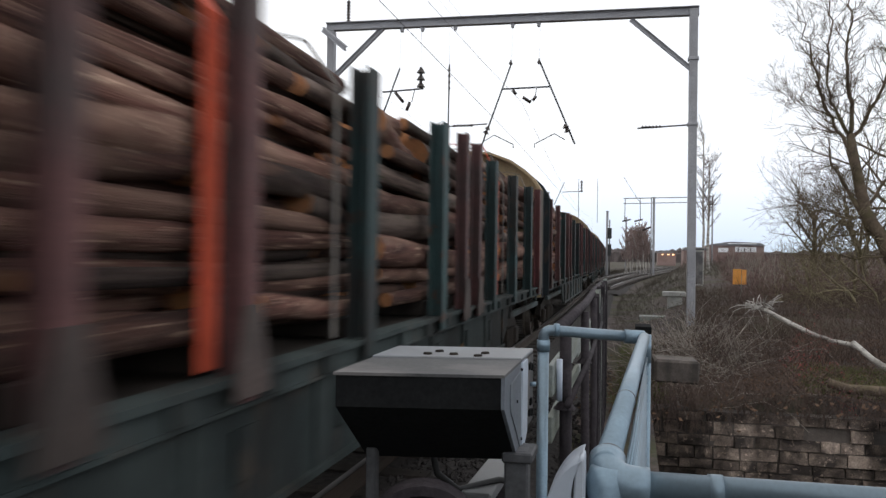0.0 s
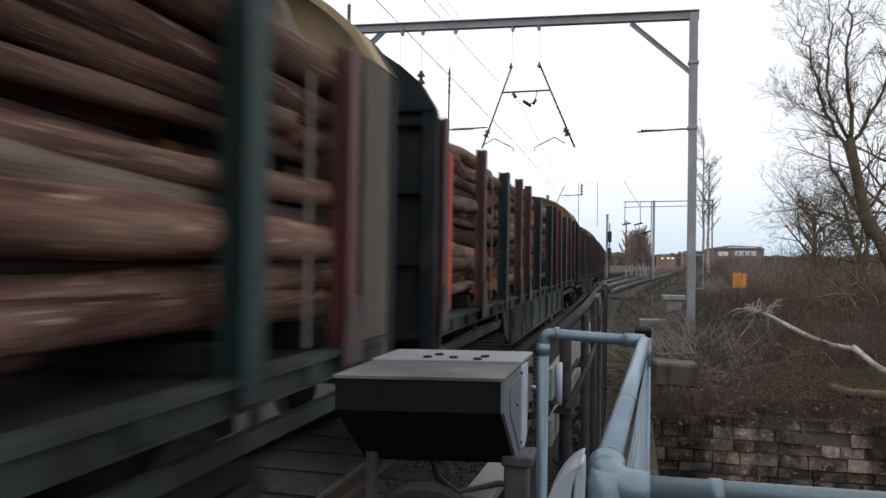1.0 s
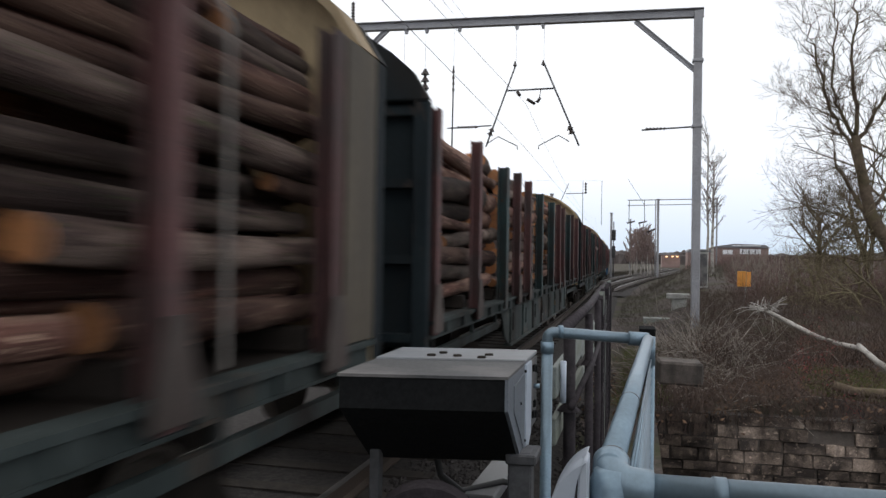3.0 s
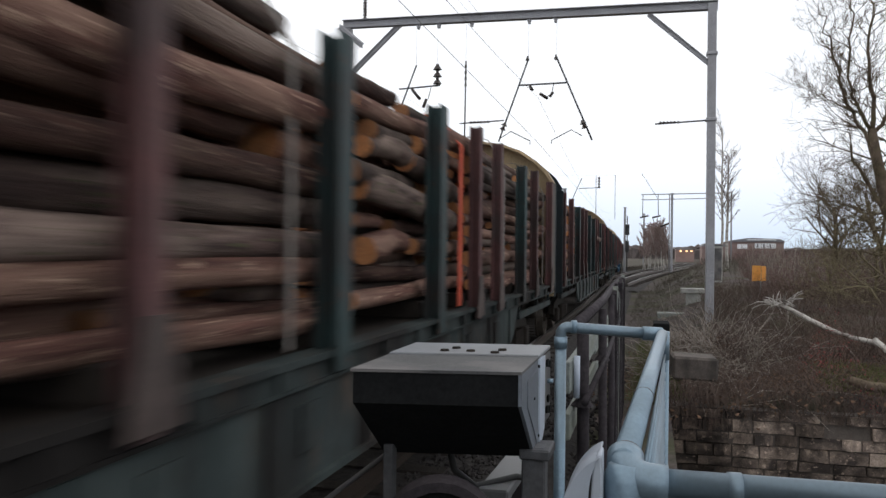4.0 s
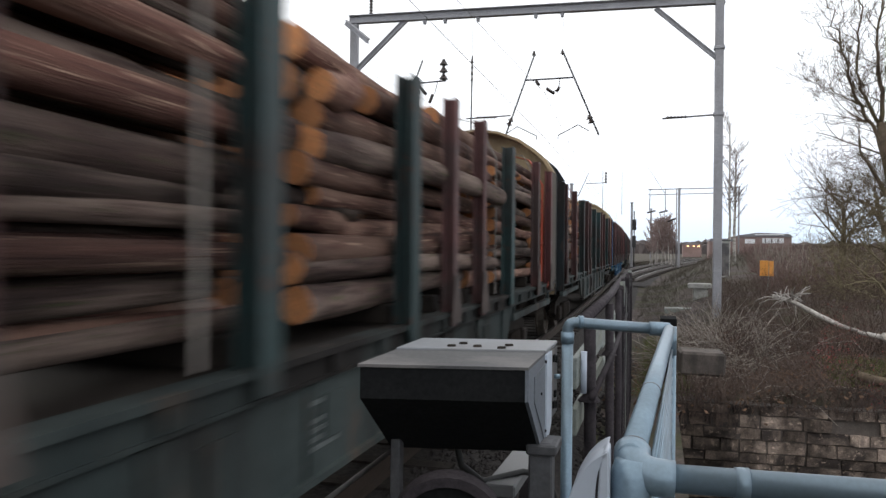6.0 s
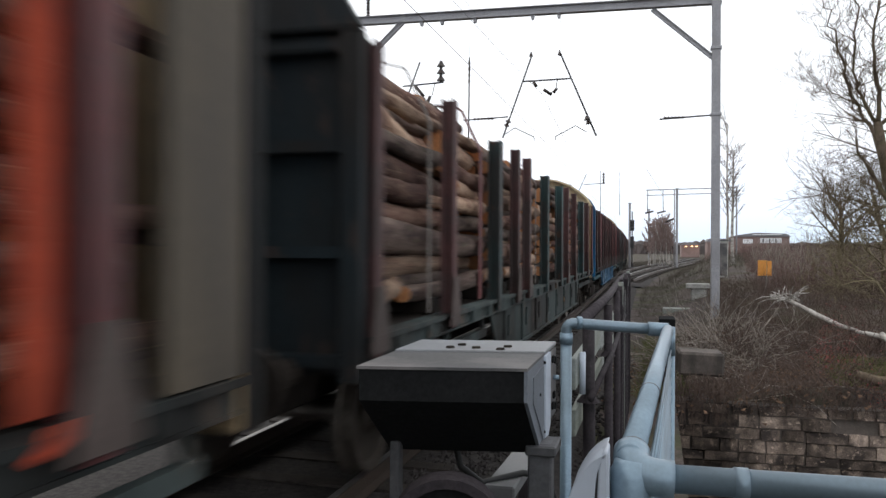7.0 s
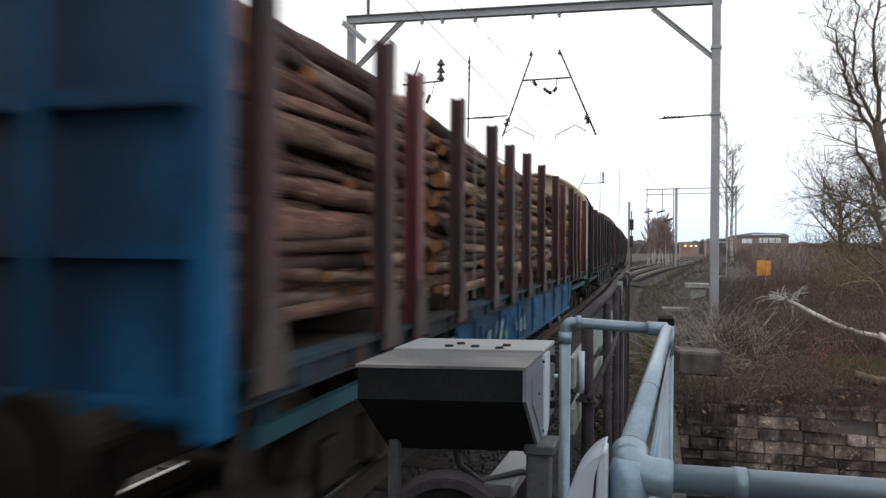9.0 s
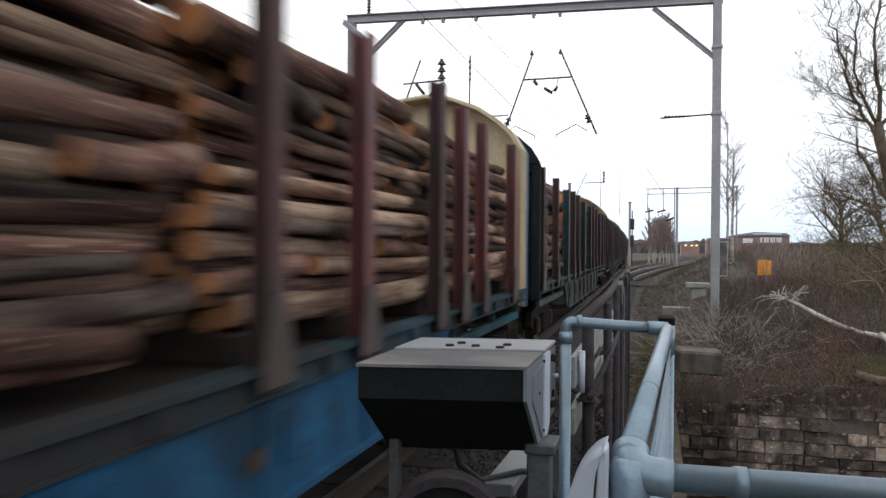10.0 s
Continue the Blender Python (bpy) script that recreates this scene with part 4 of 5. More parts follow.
def thicket(name, label, category, mat, region, count, lengths, seed, lie=0.4, r=0.006, arch=0.4, sides=3):
    """A tangle of thin arching stems rooted on the ground."""
    rnd = random.Random(seed)
    verts, faces = [], []
    for _ in range(count):
        x, y = region(rnd)
        z = ground_z(x, y)
        ln = rnd.uniform(*lengths)
        d = Vector((rnd.gauss(0, lie), rnd.gauss(0, lie), 1 if lie < 1.2 else rnd.uniform(0.05, 0.55))).normalized()
        pts, radii, p = [], [], Vector((x, y, z - 0.03))
        for i in range(4):
            pts.append(p.copy())
            radii.append(r * (1.15 - 0.3 * i) * rnd.uniform(0.7, 1.3))
            p = p + d * (ln / 3)
            d = (d + Vector((rnd.gauss(0, arch), rnd.gauss(0, arch), rnd.gauss(-0.1, arch)))).normalized()
        tube_data(verts, faces, pts, radii, sides)
    return tagged(data_part(name, verts, faces, mat), label, category, kind="stuff")


def fan(x0, x1, y0, y1, power=1.0):
    """A stretch of the bank that widens away from the bridge."""
    def pick(rnd):
        y = y0 + (y1 - y0) * rnd.random() ** power
        return rnd.uniform(x0, x1) * (0.4 + y / 25.0), y
    return pick


thicket("bramble_thicket", "brown leafless bramble and scrub thicket on the bank", "scrub", M_TWIG, fan(1.2, 9, 13.4, 34, 1.2), 11000, (0.3, 1.0), 1, 0.6, 0.005, 0.45)
thicket("bramble_thicket", "reddish leafless scrub spreading across the far bank", "scrub", M_REDTWIG, fan(2.2, 8, 26, 80, 1.0), 8000, (0.3, 1.3), 2, 0.6, 0.008, 0.4)
thicket("scrub_saplings", "scattered pale leafless saplings in the scrub", "scrub", M_DRYTWIG, fan(2.4, 8, 30, 90, 1.0), 900, (0.8, 2.4), 12, 0.35, 0.012, 0.25)
thicket("brush_pile", "pale heap of cut dry brushwood by the gantry foot", "brushwood", M_DRYTWIG, lambda q: (q.gauss(1.05, 0.5), q.gauss(14.3, 1.1)), 900, (0.5, 1.5), 3, 1.5, 0.009, 0.55)
thicket("brush_pile", "dark tangle of twigs over the stone wall", "brushwood", M_TWIG, lambda q: (q.uniform(0.2, 2.5) if q.random() < 0.85 else q.uniform(2.5, 4.4), q.uniform(11.3, 15.0)), 5200, (0.3, 0.9), 4, 1.4, 0.005, 0.4)
thicket("grass_tufts", "short winter grass on the bank", "grass", M_GRASS, lambda q: (q.uniform(2.35, 4.8), q.uniform(11.4, 13.4)), 9000, (0.05, 0.17), 5, 0.5, 0.0045, 0.3)
thicket("grass_tufts", "short mossy grass beside the trackbed", "grass", M_GRASS, lambda q: (q.uniform(-0.2, 0.5), q.uniform(11.3, 19)), 5000, (0.06, 0.3), 6, 0.5, 0.005, 0.3)


def scatter_leaves(name, label, mat, spots, size, seed):
    """Small curled leaves lying or hanging about a few centres: x, y, z, spread, count."""
    rnd = random.Random(seed)
    verts, faces = [], []
    for cx, cy, cz, sx, sz, count in spots:
        for _ in range(count):
            x, y = rnd.gauss(cx, sx), rnd.gauss(cy, sx * 0.6)
            p = Vector((x, y, (ground_z(x, max(y, 11.3)) + rnd.uniform(0, 0.05)) if cz is None else rnd.gauss(cz, sz)))
            a = Vector((rnd.gauss(0, 1), rnd.gauss(0, 1), rnd.gauss(0, 0.7))).normalized() * rnd.uniform(*size)
            b = a.orthogonal().normalized() * a.length * 0.6
            k = len(verts)
            verts += [p - a, p + b, p + a + Vector((0, 0, a.length * 0.4)), p - b]
            faces.append((k, k + 1, k + 2, k + 3))
    tagged(data_part(name, verts, faces, mat), label, "leaves", kind="stuff")


scatter_leaves("bramble_leaves", "red winter bramble leaves on the bank", M_REDLEAF, ((2.75, 13.2, 0.6, 0.16, 0.2, 170), (2.35, 12.2, 0.3, 0.13, 0.14, 150), (2.68, 11.0, -0.02, 0.07, 0.12, 90), (2.55, 11.6, 0.35, 0.15, 0.1, 70)), (0.008, 0.02), 8)
scatter_leaves("leaf_litter", "brown dead leaves over the bank", M_LEAF, ((2.0, 12.6, None, 1.4, 0, 4200), (1.0, 14.6, None, 0.8, 0, 1500), (3.6, 16.0, None, 1.6, 0, 3000)), (0.015, 0.04), 9)


def hanging_stems():
    """Dead stems and roots that trail from the bank over the top of the wall."""
    rnd = random.Random(23)
    verts, faces = [], []
    for _ in range(750):
        x = rnd.uniform(0.2, 4.4)
        p = Vector((x, rnd.uniform(10.86, 11.1), rnd.uniform(-0.1, 0.22)))
        pts = [p]
        for i in range(3):
            p = p + Vector((rnd.gauss(0, 0.05), rnd.gauss(0, 0.012), -rnd.uniform(0.02, 0.12) * (1.9 if x < 0.9 else 1.0)))
            pts.append(Vector((p.x, min(p.y, 10.92), p.z)))
        tube_data(verts, faces, pts, [0.005, 0.0045, 0.004, 0.003], 3)
    tagged(data_part("trailing_stems", verts, faces, M_TWIG), "dead stems trailing over the wall top", "scrub", kind="stuff")


hanging_stems()
thicket("far_weeds", "dead weeds and low scrub round the junction", "scrub", M_WEED, lambda q: (lambda y: (branch_x(y) + 3.2 + 0.03 * (y - 48) + abs(q.gauss(0, 1)) * 7, y))(q.uniform(46, 190)), 7000, (0.2, 0.9), 41, 0.5, 0.016, 0.3)
thicket("far_weeds", "dead weeds between the diverging tracks", "scrub", M_WEED, lambda q: (lambda y: (branch_x(y) - q.uniform(2.2, 6.0), y))(q.uniform(105, 190)), 2500, (0.2, 0.6), 42, 0.5, 0.016, 0.3)
thicket("far_hedge", "reddish leafless hedge in the distance", "scrub", M_REDTWIG, lambda q: (q.uniform(9, 48), q.uniform(95, 165)), 6000, (1.0, 2.6), 43, 0.4, 0.022, 0.3)
thicket("trackside_weeds", "low dead weeds and grass between the tracks and the bank", "grass", M_WEED, lambda q: (q.uniform(-0.6, 3.0) + 0.0, q.uniform(12, 48)), 9000, (0.05, 0.28), 31, 0.7, 0.006, 0.4)


def build_fallen_birch():
    t = thing("fallen_birch", (0, 0, 0), "fallen white birch trunk with broken branches on the bank", "fallen tree")
    tube("trunk", [(2.35, 17.6, 0.9), (2.6, 16.6, 0.82), (2.85, 15.6, 0.66), (3.05, 14.8, 0.55), (3.2, 14.2, 0.52)], [0.03, 0.042, 0.047, 0.04, 0.026], M_BIRCH, t, sides=8)
    tube("broken_end", [(3.2, 14.2, 0.5), (3.36, 13.6, 0.5), (3.42, 13.4, 0.47)], [0.035, 0.04, 0.035], M_BIRCH, t, sides=8)
    tube("broken_end", [(3.34, 13.3, 0.56), (3.46, 12.8, 0.38), (3.58, 12.5, 0.28), (3.9, 12.4, 0.25)], [0.04, 0.045, 0.045, 0.04], M_BIRCH, t, sides=8)
    rnd = random.Random(2)
    for i in range(30):
        p = Vector((2.35 + rnd.uniform(-0.1, 0.35), 17.4 - rnd.uniform(0, 1.2), 0.88))
        d = Vector((rnd.uniform(-0.9, 0.6), rnd.uniform(-0.4, 0.4), rnd.uniform(-0.25, 0.45))).normalized() * rnd.uniform(0.15, 0.5)
        tube("branch", [p, p + d * 0.5 + Vector((0, 0, 0.04)), p + d], [0.012, 0.009, 0.005], M_BIRCH, t, sides=5)
    t2 = thing("round_log", (0, 0, 0), "mossy round log lying along the wall top", "log")
    tube("trunk", [(2.55, 11.35, 0.2), (2.8, 11.3, 0.13), (3.4, 11.2, 0.13), (4.6, 11.15, 0.12)], [0.06, 0.065, 0.07, 0.07], M_TREE, t2, sides=10)


build_fallen_birch()


# ---- lineside fittings ----
def build_fittings():
    s = thing("orange_marker_board", (3.77, 30.0, 0), "orange two-panel lineside marker board on a thin post", "sign")
    part("panel", block(bmesh.new(), -0.23, 0.06, -0.02, 0.0, 0.95, 1.5, 0.006), M_ORANGE, s)
    p = part("panel", block(bmesh.new(), 0.0, 0.2, -0.02, 0.0, 0.95, 1.48, 0.006), M_ORANGE, s, "angled narrower orange panel")
    p.matrix_basis = pose(0.075, 0.0, 0, 0, 0, 35)
    tube("post", [(0.06, 0.03, 0.0), (0.06, 0.03, 1.3)], 0.025, M_TIMBER, s, sides=6)
    c = thing("concrete_plinth", (1.5, 30.0, 0), "pale concrete T-shaped cable plinth beside the track", "plinth")
    part("slab", block(bmesh.new(), -0.4, 0.42, -0.25, 0.25, 0.46, 0.64, 0.02), M_CONCRETE, c)
    part("stem", block(bmesh.new(), -0.22, 0.3, -0.18, 0.18, -0.35, 0.46, 0.02), M_CONCRETE, c)
    c = thing("concrete_slab", (0.75, 27.0, 0), "flat mossy concrete slab lying in the grass", "slab")
    part("slab", block(bmesh.new(), -0.5, 0.6, -0.3, 0.3, -0.35, -0.06, 0.02), M_TIMBER, c)
    c = thing("relay_cabinet", (3.15, 40.0, ground_z(3.15, 40)), "pale grey lineside relay cabinet", "cabinet")
    part("body", block(bmesh.new(), -0.2, 0.2, -0.25, 0.25, 0.0, 1.75, 0.02), M_CONCRETE, c)
    part("door", block(bmesh.new(), -0.17, 0.17, -0.265, -0.252, 0.1, 1.65, 0.005), M_CABGREY, c)
    part("cap", block(bmesh.new(), -0.23, 0.23, -0.28, 0.28, 1.75, 1.8, 0.01), M_CABGREY, c)
    # culvert mouth at the end of the fence: solid block, its inner shade painted black
    c = thing("troughing_box", (0.18, 12.6, 0), "solid cable trough end by the fence, its shaded mouth painted black", "trough")
    part("body", block(bmesh.new(), -0.12, 0.12, -0.3, 0.3, -0.3, 0.78, 0.01), M_BLACK, c)


build_fittings()


def build_far_masts():
    for x, y, z, arms in ((-3.05, 100.0, 7.7, False), (2.55, 100.0, 9.4, True), (-1.05, 140.0, 9.0, False), (-8.6, 82.0, 8.6, False)):
        m = thing("overhead_line_mast", (x, y, 0), "distant grey overhead line mast", "mast", "distant masts")
        part("post", block(bmesh.new(), -0.14, 0.14, -0.14, 0.14, -0.4, z, 0.02), M_GANTRY, m)
        part("cap", block(bmesh.new(), -0.2, 0.2, -0.2, 0.2, z, z + 0.1, 0.01), M_GANTRY, m)
    s = thing("colour_light_signal", (-2.7, 98.0, 0), "black colour light signal on a post", "signal")
    tube("post", [(0, 0, -0.4), (0, 0, 6.6)], 0.07, M_TUBEGREY, s, sides=8)
    part("head", block(bmesh.new(), -0.25, 0.25, -0.12, 0.12, 4.3, 5.6, 0.02), M_SIGNAL, s)
    part("box", block(bmesh.new(), -0.22, 0.22, -0.15, 0.15, 2.2, 3.6, 0.02), M_SIGNAL, s)
    for z in (4.6, 5.0, 5.35):
        tube("hood", [(0, -0.12, z), (0, -0.34, z + 0.02)], 0.12, M_SIGNAL, s, sides=10)
    p = thing("far_gantry", (0, 100, 0), "distant light steel portal with hanging wire frames", "gantry")
    tube("boom", [(-1.1, 0, 9.35), (9.5, 0, 9.5)], 0.06, M_GANTRY, p, sides=6)
    tube("lower_boom", [(-1.1, 0, 8.7), (9.5, 0, 8.9)], 0.05, M_GANTRY, p, sides=6)
    tube("post", [(2.25, 0, -0.3), (2.25, 0, 9.4)], 0.07, M_GANTRY, p, sides=6)
    tube("post", [(9.4, 0, -0.3), (9.4, 0, 9.6)], 0.1, M_GANTRY, p, sides=6)
    for x in (-0.9, 0.9):
        tube("hanger", [(x, 0, 9.35), (x * 1.05, 0, 6.6)], 0.045, M_TUBEGREY, p, sides=5)
        tube("fitting", [(x * 0.8 - 0.5, 0, 6.5), (x * 0.8 + 0.5, 0, 6.75)], 0.1, M_PORCELAIN, p, sides=6)
    tube("stay", [(-1.1, 0, 12.0), (0.9, 0, 8.8)], 0.03, M_WIRE, p, sides=4)
    tube("fitting", [(1.2, 0, 5.4), (2.2, 0, 5.8)], 0.12, M_PORCELAIN, p, sides=6)
    # thin drop tubes and ball fitting of the next wire run
    d = thing("overhead_line_fitting", (-5.0, 62.0, 0), "dark steel drop frame of a further gantry", "overhead line fitting")
    tube("rod", [(0.9, 0, 4.6), (0.9, 0, 8.0)], 0.025, M_TUBEGREY, d, sides=5)
    tube("rod", [(2.35, 0, 4.6), (2.35, 0, 8.0)], 0.02, M_TUBEGREY, d, sides=5)
    part("insulator", insulator(bmesh.new(), 1.12, 0, 7.0, 7.9, 4, 0.12), M_PORCELAIN, d)
    tube("cross_tube", [(-0.4, 0, 7.0), (1.2, 0, 7.05)], 0.03, M_TUBEGREY, d, sides=5)
    tube("leg", [(-0.2, 0, 7.8), (-1.0, 0, 6.0)], 0.03, M_TUBEGREY, d, sides=5)
    tube("span_wire", [(-6, 0, 8.1), (2.5, 0, 8.0)], 0.006, M_GANTRY, d, sides=4)
    tube("post", [(-6, 0, -0.4), (-6, 0, 8.3)], 0.1, M_GANTRY, d, sides=8)


build_far_masts()


def build_far_buildings():
    b = thing("industrial_building", (21.5, 170, 0), "low haze-paled red brick works building with pale cladding panels", "building")
    part("wall", block(bmesh.new(), -6, 4.5, 0, 14, 0, 4.9), M_HAZEBRICK, b)
    part("roof", prism(bmesh.new(), [(-6.3, 4.9), (4.8, 4.9), (3.8, 5.5), (-2.0, 5.7), (-5.4, 5.2)], "y", -0.3, 14.3), M_HAZESLATE, b)
    part("roof_edge", block(bmesh.new(), -2.5, 3.0, -0.45, -0.32, 5.2, 5.42), M_PALE, b)
    for x0, x1, z0, z1 in ((-1.0, 3.0, 3.6, 4.6), (-4.3, -2.4, 3.5, 4.4)):
        part("cladding", block(bmesh.new(), x0, x1, -0.12, -0.02, z0, z1), M_PALE, b)
    for i in range(3):
        part("window", block(bmesh.new(), -0.6 + i * 1.2, -0.35 + i * 1.2, -0.16, -0.13, 3.75, 4.4), M_GLASS, b)
    part("lower_wing", block(bmesh.new(), -11, -6.1, 2, 10, 0, 3.9), M_HAZEBRICK, b)
    part("wing_roof", prism(bmesh.new(), [(-11.2, 3.9), (-5.9, 3.9), (-6.4, 4.5), (-10.7, 4.5)], "y", 1.8, 10.2), M_HAZESLATE, b)
    y = thing("depot_building", (11.0, 260, 0), "distant depot shed with lit yard lamps", "building")
    part("wall", block(bmesh.new(), -3, 2.5, 0, 12, 0, 3.9), M_HAZEBRICK, y)
    part("roof", prism(bmesh.new(), [(-3.2, 3.9), (2.7, 3.9), (-0.3, 4.9)], "y", -0.3, 12.3), M_HAZESLATE, y)
    for x in (-1.6, 0.2, 1.6):
        part("yard_lamp", block(bmesh.new(), x - 0.3, x + 0.3, -0.9, -0.6, 3.3, 3.6, 0.03), M_LAMP, y, "lit warm yard lamp")
    # wooded skyline
    rnd = random.Random(14)
    for dist, x0, x1, base, high in ((420, -420, 420, 1.2, 10), (700, -800, 800, 1.5, 17)):
        verts, faces = [], []
        x = x0
        while x < x1:
            h = high * (0.55 + 0.45 * noise.noise(Vector((x * 0.012, dist, 0)))) + rnd.uniform(-1, 1) * high * 0.1
            w = rnd.uniform(3, 7) * dist / 420
            k = len(verts)
            seg = 7
            for i in range(seg):
                a = 2 * math.pi * i / seg
                verts.append((x + w * math.cos(a), dist + rnd.uniform(-4, 4) + w * math.sin(a), base - 3))
            for i in range(seg):
                a = 2 * math.pi * i / seg
                verts.append((x + w * 0.8 * math.cos(a), dist + w * math.sin(a), base + h * 0.7 + rnd.uniform(-1, 1)))
            verts.append((x, dist, base + h))
            for i in range(seg):
                j = (i + 1) % seg
                faces += [(k + i, k + j, k + seg + j, k + seg + i), (k + seg + i, k + seg + j, k + 2 * seg)]
            x += w * rnd.uniform(0.5, 0.9)
        tagged(data_part("far_wood", verts, faces, M_FARWOOD), "distant leafless woodland along the skyline", "woodland", kind="stuff")


build_far_buildings()


# ---- the timber train ----
LENGTH = 19.9      # from one wagon's end to the next
BODY = 18.55


def shared(name, bm, *mats):
    me = bpy.data.meshes.new(name)
    bm.to_mesh(me)
    bm.free()
    for m in mats:
        me.materials.append(m)
    return me


def stake_mesh(mat, wide, deep, top):
    """An upright of I-section on a flared foot; its outer face lies at x = 0."""
    w, d, t, z0 = wide / 2, deep, 0.02, 1.155
    bm = prism(bmesh.new(), [(0, -w), (0, w), (-t, w), (-t, t / 2), (-d + t, t / 2), (-d + t, w), (-d, w), (-d, -w), (-d + t, -w), (-d + t, -t / 2), (-t, -t / 2), (-t, -w)], "z", z0, top)
    return shared("stake", bm, mat)


def foot_mesh(mat):
    """Flared gusset that carries a stake on the wagon's edge."""
    bm = prism(bmesh.new(), [(-0.16, 1.18), (0.16, 1.18), (0.14, 1.32), (0.07, 1.58), (-0.07, 1.58), (-0.14, 1.32)], "x", 0.001, 0.012)
    return shared("stake_foot", bm, mat)


STAKES = {
    "B": stake_mesh(M_STAKE, 0.13, 0.11, 3.06), "b": stake_mesh(M_STAKE, 0.13, 0.11, 3.12),
    "G": stake_mesh(M_GREEN, 0.2, 0.13, 3.0), "R": stake_mesh(M_RED, 0.14, 0.11, 3.06)}
M_FOOT = material("dusty brown steel gusset", (0.055, 0.04, 0.037), (0.1, 0.074, 0.067), 4, 0.85, 0.1, 0.15, 50, 0.3, dirt=(0.06, 0.048, 0.042), dirt_amount=0.7)
FOOT = foot_mesh(M_FOOT)


def bulkhead_outline(inset=0.0):
    half = 1.35 - inset
    right = [(half, 1.02 + inset), (half, 3.1 - inset), (1.2 - inset * 0.8, 3.34 - inset), (1.02 - inset * 0.6, 3.5 - inset), (0.75, 3.68 - inset), (0.38, 3.82 - inset), (0.0, 3.87 - inset)]
    return right + [(-x, z) for x, z in right[-2::-1]]


def end_meshes(mat):
    """The pieces of a wagon end: plate, corner post, arched cap, rib and upright. The outer face looks along -y."""
    plate = shared("end_plate", prism(bmesh.new(), bulkhead_outline(0.03), "y", 0.0, 0.04), mat)
    post = shared("corner_post", block(bmesh.new(), 1.22, 1.35, -0.1, 0.02, 1.02, 3.09, 0.01), mat)
    cap = shared("end_cap", prism(bmesh.new(), [p for p in bulkhead_outline(0.0) if p[1] > 3.0], "y", -0.11, -0.001), mat)
    rib = shared("rib", block(bmesh.new(), -1.215, 1.215, -0.08, -0.001, 0.0, 0.07), mat)
    upright = shared("upright", block(bmesh.new(), 0.42, 0.5, -0.099, -0.081, 1.05, 3.05), mat)
    return plate, post, cap, rib, upright


def lining_mesh(mat, side_mat):
    """Inner skin of a wagon end with a short return along its sides."""
    bm = bmesh.new()
    prism(bm, bulkhead_outline(0.015), "y", 0.0, 0.03)
    for s in (-1, 1):
        block(bm, min(s * 1.352, s * 1.30), max(s * 1.352, s * 1.30), 0.031, 0.55, 1.28, 3.09)
    # Side cream is darker: grime, plus the flank's weaker skylight put into the colour.
    for f in bm.faces:
        if min(v.co.y for v in f.verts) > 0.0305 or max(v.co.y for v in f.verts) > 0.5:
            f.material_index = 1
    out = bulkhead_outline(0.0)
    top = [p for p in out if p[1] > 3.05]
    a = [bm.verts.new((x, 0.031, z)) for x, z in top]
    b = [bm.verts.new((x, 0.35, z)) for x, z in top]
    c = [bm.verts.new((x * 0.97, 0.35, z - 0.04)) for x, z in top]
    d = [bm.verts.new((x * 0.97, 0.031, z - 0.04)) for x, z in top]
    for i in range(len(top) - 1):
        for p, q in ((a, b), (b, c), (c, d), (d, a)):
            bm.faces.new((p[i], p[i + 1], q[i + 1], q[i]))
    bmesh.ops.recalc_face_normals(bm, faces=bm.faces)
    return shared("end_lining", bm, mat, side_mat)


ENDS = {"green": end_meshes(M_DKGREEN), "blue": end_meshes(M_BLUE)}
LINING = {False: lining_mesh(M_CREAM, M_GRIMYSHADECREAM), True: lining_mesh(M_CREAMNEW, M_CREAM)}


def deck_mesh(mat):
    bm = bmesh.new()
    block(bm, -1.33, 1.33, 0.15, BODY - 0.15, 1.18, 1.262)
    return shared("deck", bm, mat)


def solebar_mesh(mat):
    """Channel along the wagon's side, with an open web and small lugs."""
    bm = bmesh.new()
    block(bm, 1.22, 1.372, 0.1, BODY - 0.1, 1.235, 1.27)
    block(bm, 1.315, 1.335, 0.1, BODY - 0.1, 1.13, 1.235)
    block(bm, 1.27, 1.345, 0.1, BODY - 0.1, 1.11, 1.13)
    for i in range(24):
        y = 0.6 + i * 0.75
        block(bm, 1.336, 1.368, y, y + 0.12, 1.14, 1.234)
    return shared("solebar", bm, mat)


def girder_mesh(mat):
    """Fish-bellied side girder between the bogies, with upright ribs."""
    bm = bmesh.new()
    prism(bm, [(3.95, 1.105), (4.1, 0.98), (4.3, 0.75), (4.62, 0.62), (13.93, 0.62), (14.25, 0.75), (14.45, 0.98), (14.6, 1.105)], "x", 1.285, 1.31)
    block(bm, 1.24, 1.35, 4.62, 13.93, 0.585, 0.6195)
    rnd = random.Random(7)
    for i in range(8):
        y = 4.7 + i * 1.3
        block(bm, 1.3105, 1.335, y, y + 0.05, 0.62, 1.1)
        if i < 7:
            # lashing pockets and cover plates between the ribs
            a = y + rnd.uniform(0.2, 0.5)
            block(bm, 1.3105, 1.328, a, a + rnd.uniform(0.16, 0.3), 0.78, 1.02)
    return shared("side_girder", bm, mat)


def step_mesh(mat):
    bm = bmesh.new()
    block(bm, 1.24, 1.3, 0.3, 3.8, 0.9, 0.985)
    for y in (0.4, 2.2, 3.7):
        block(bm, 1.245, 1.285, y, y + 0.07, 0.985, 1.11)
    return shared("step_bar", bm, mat)


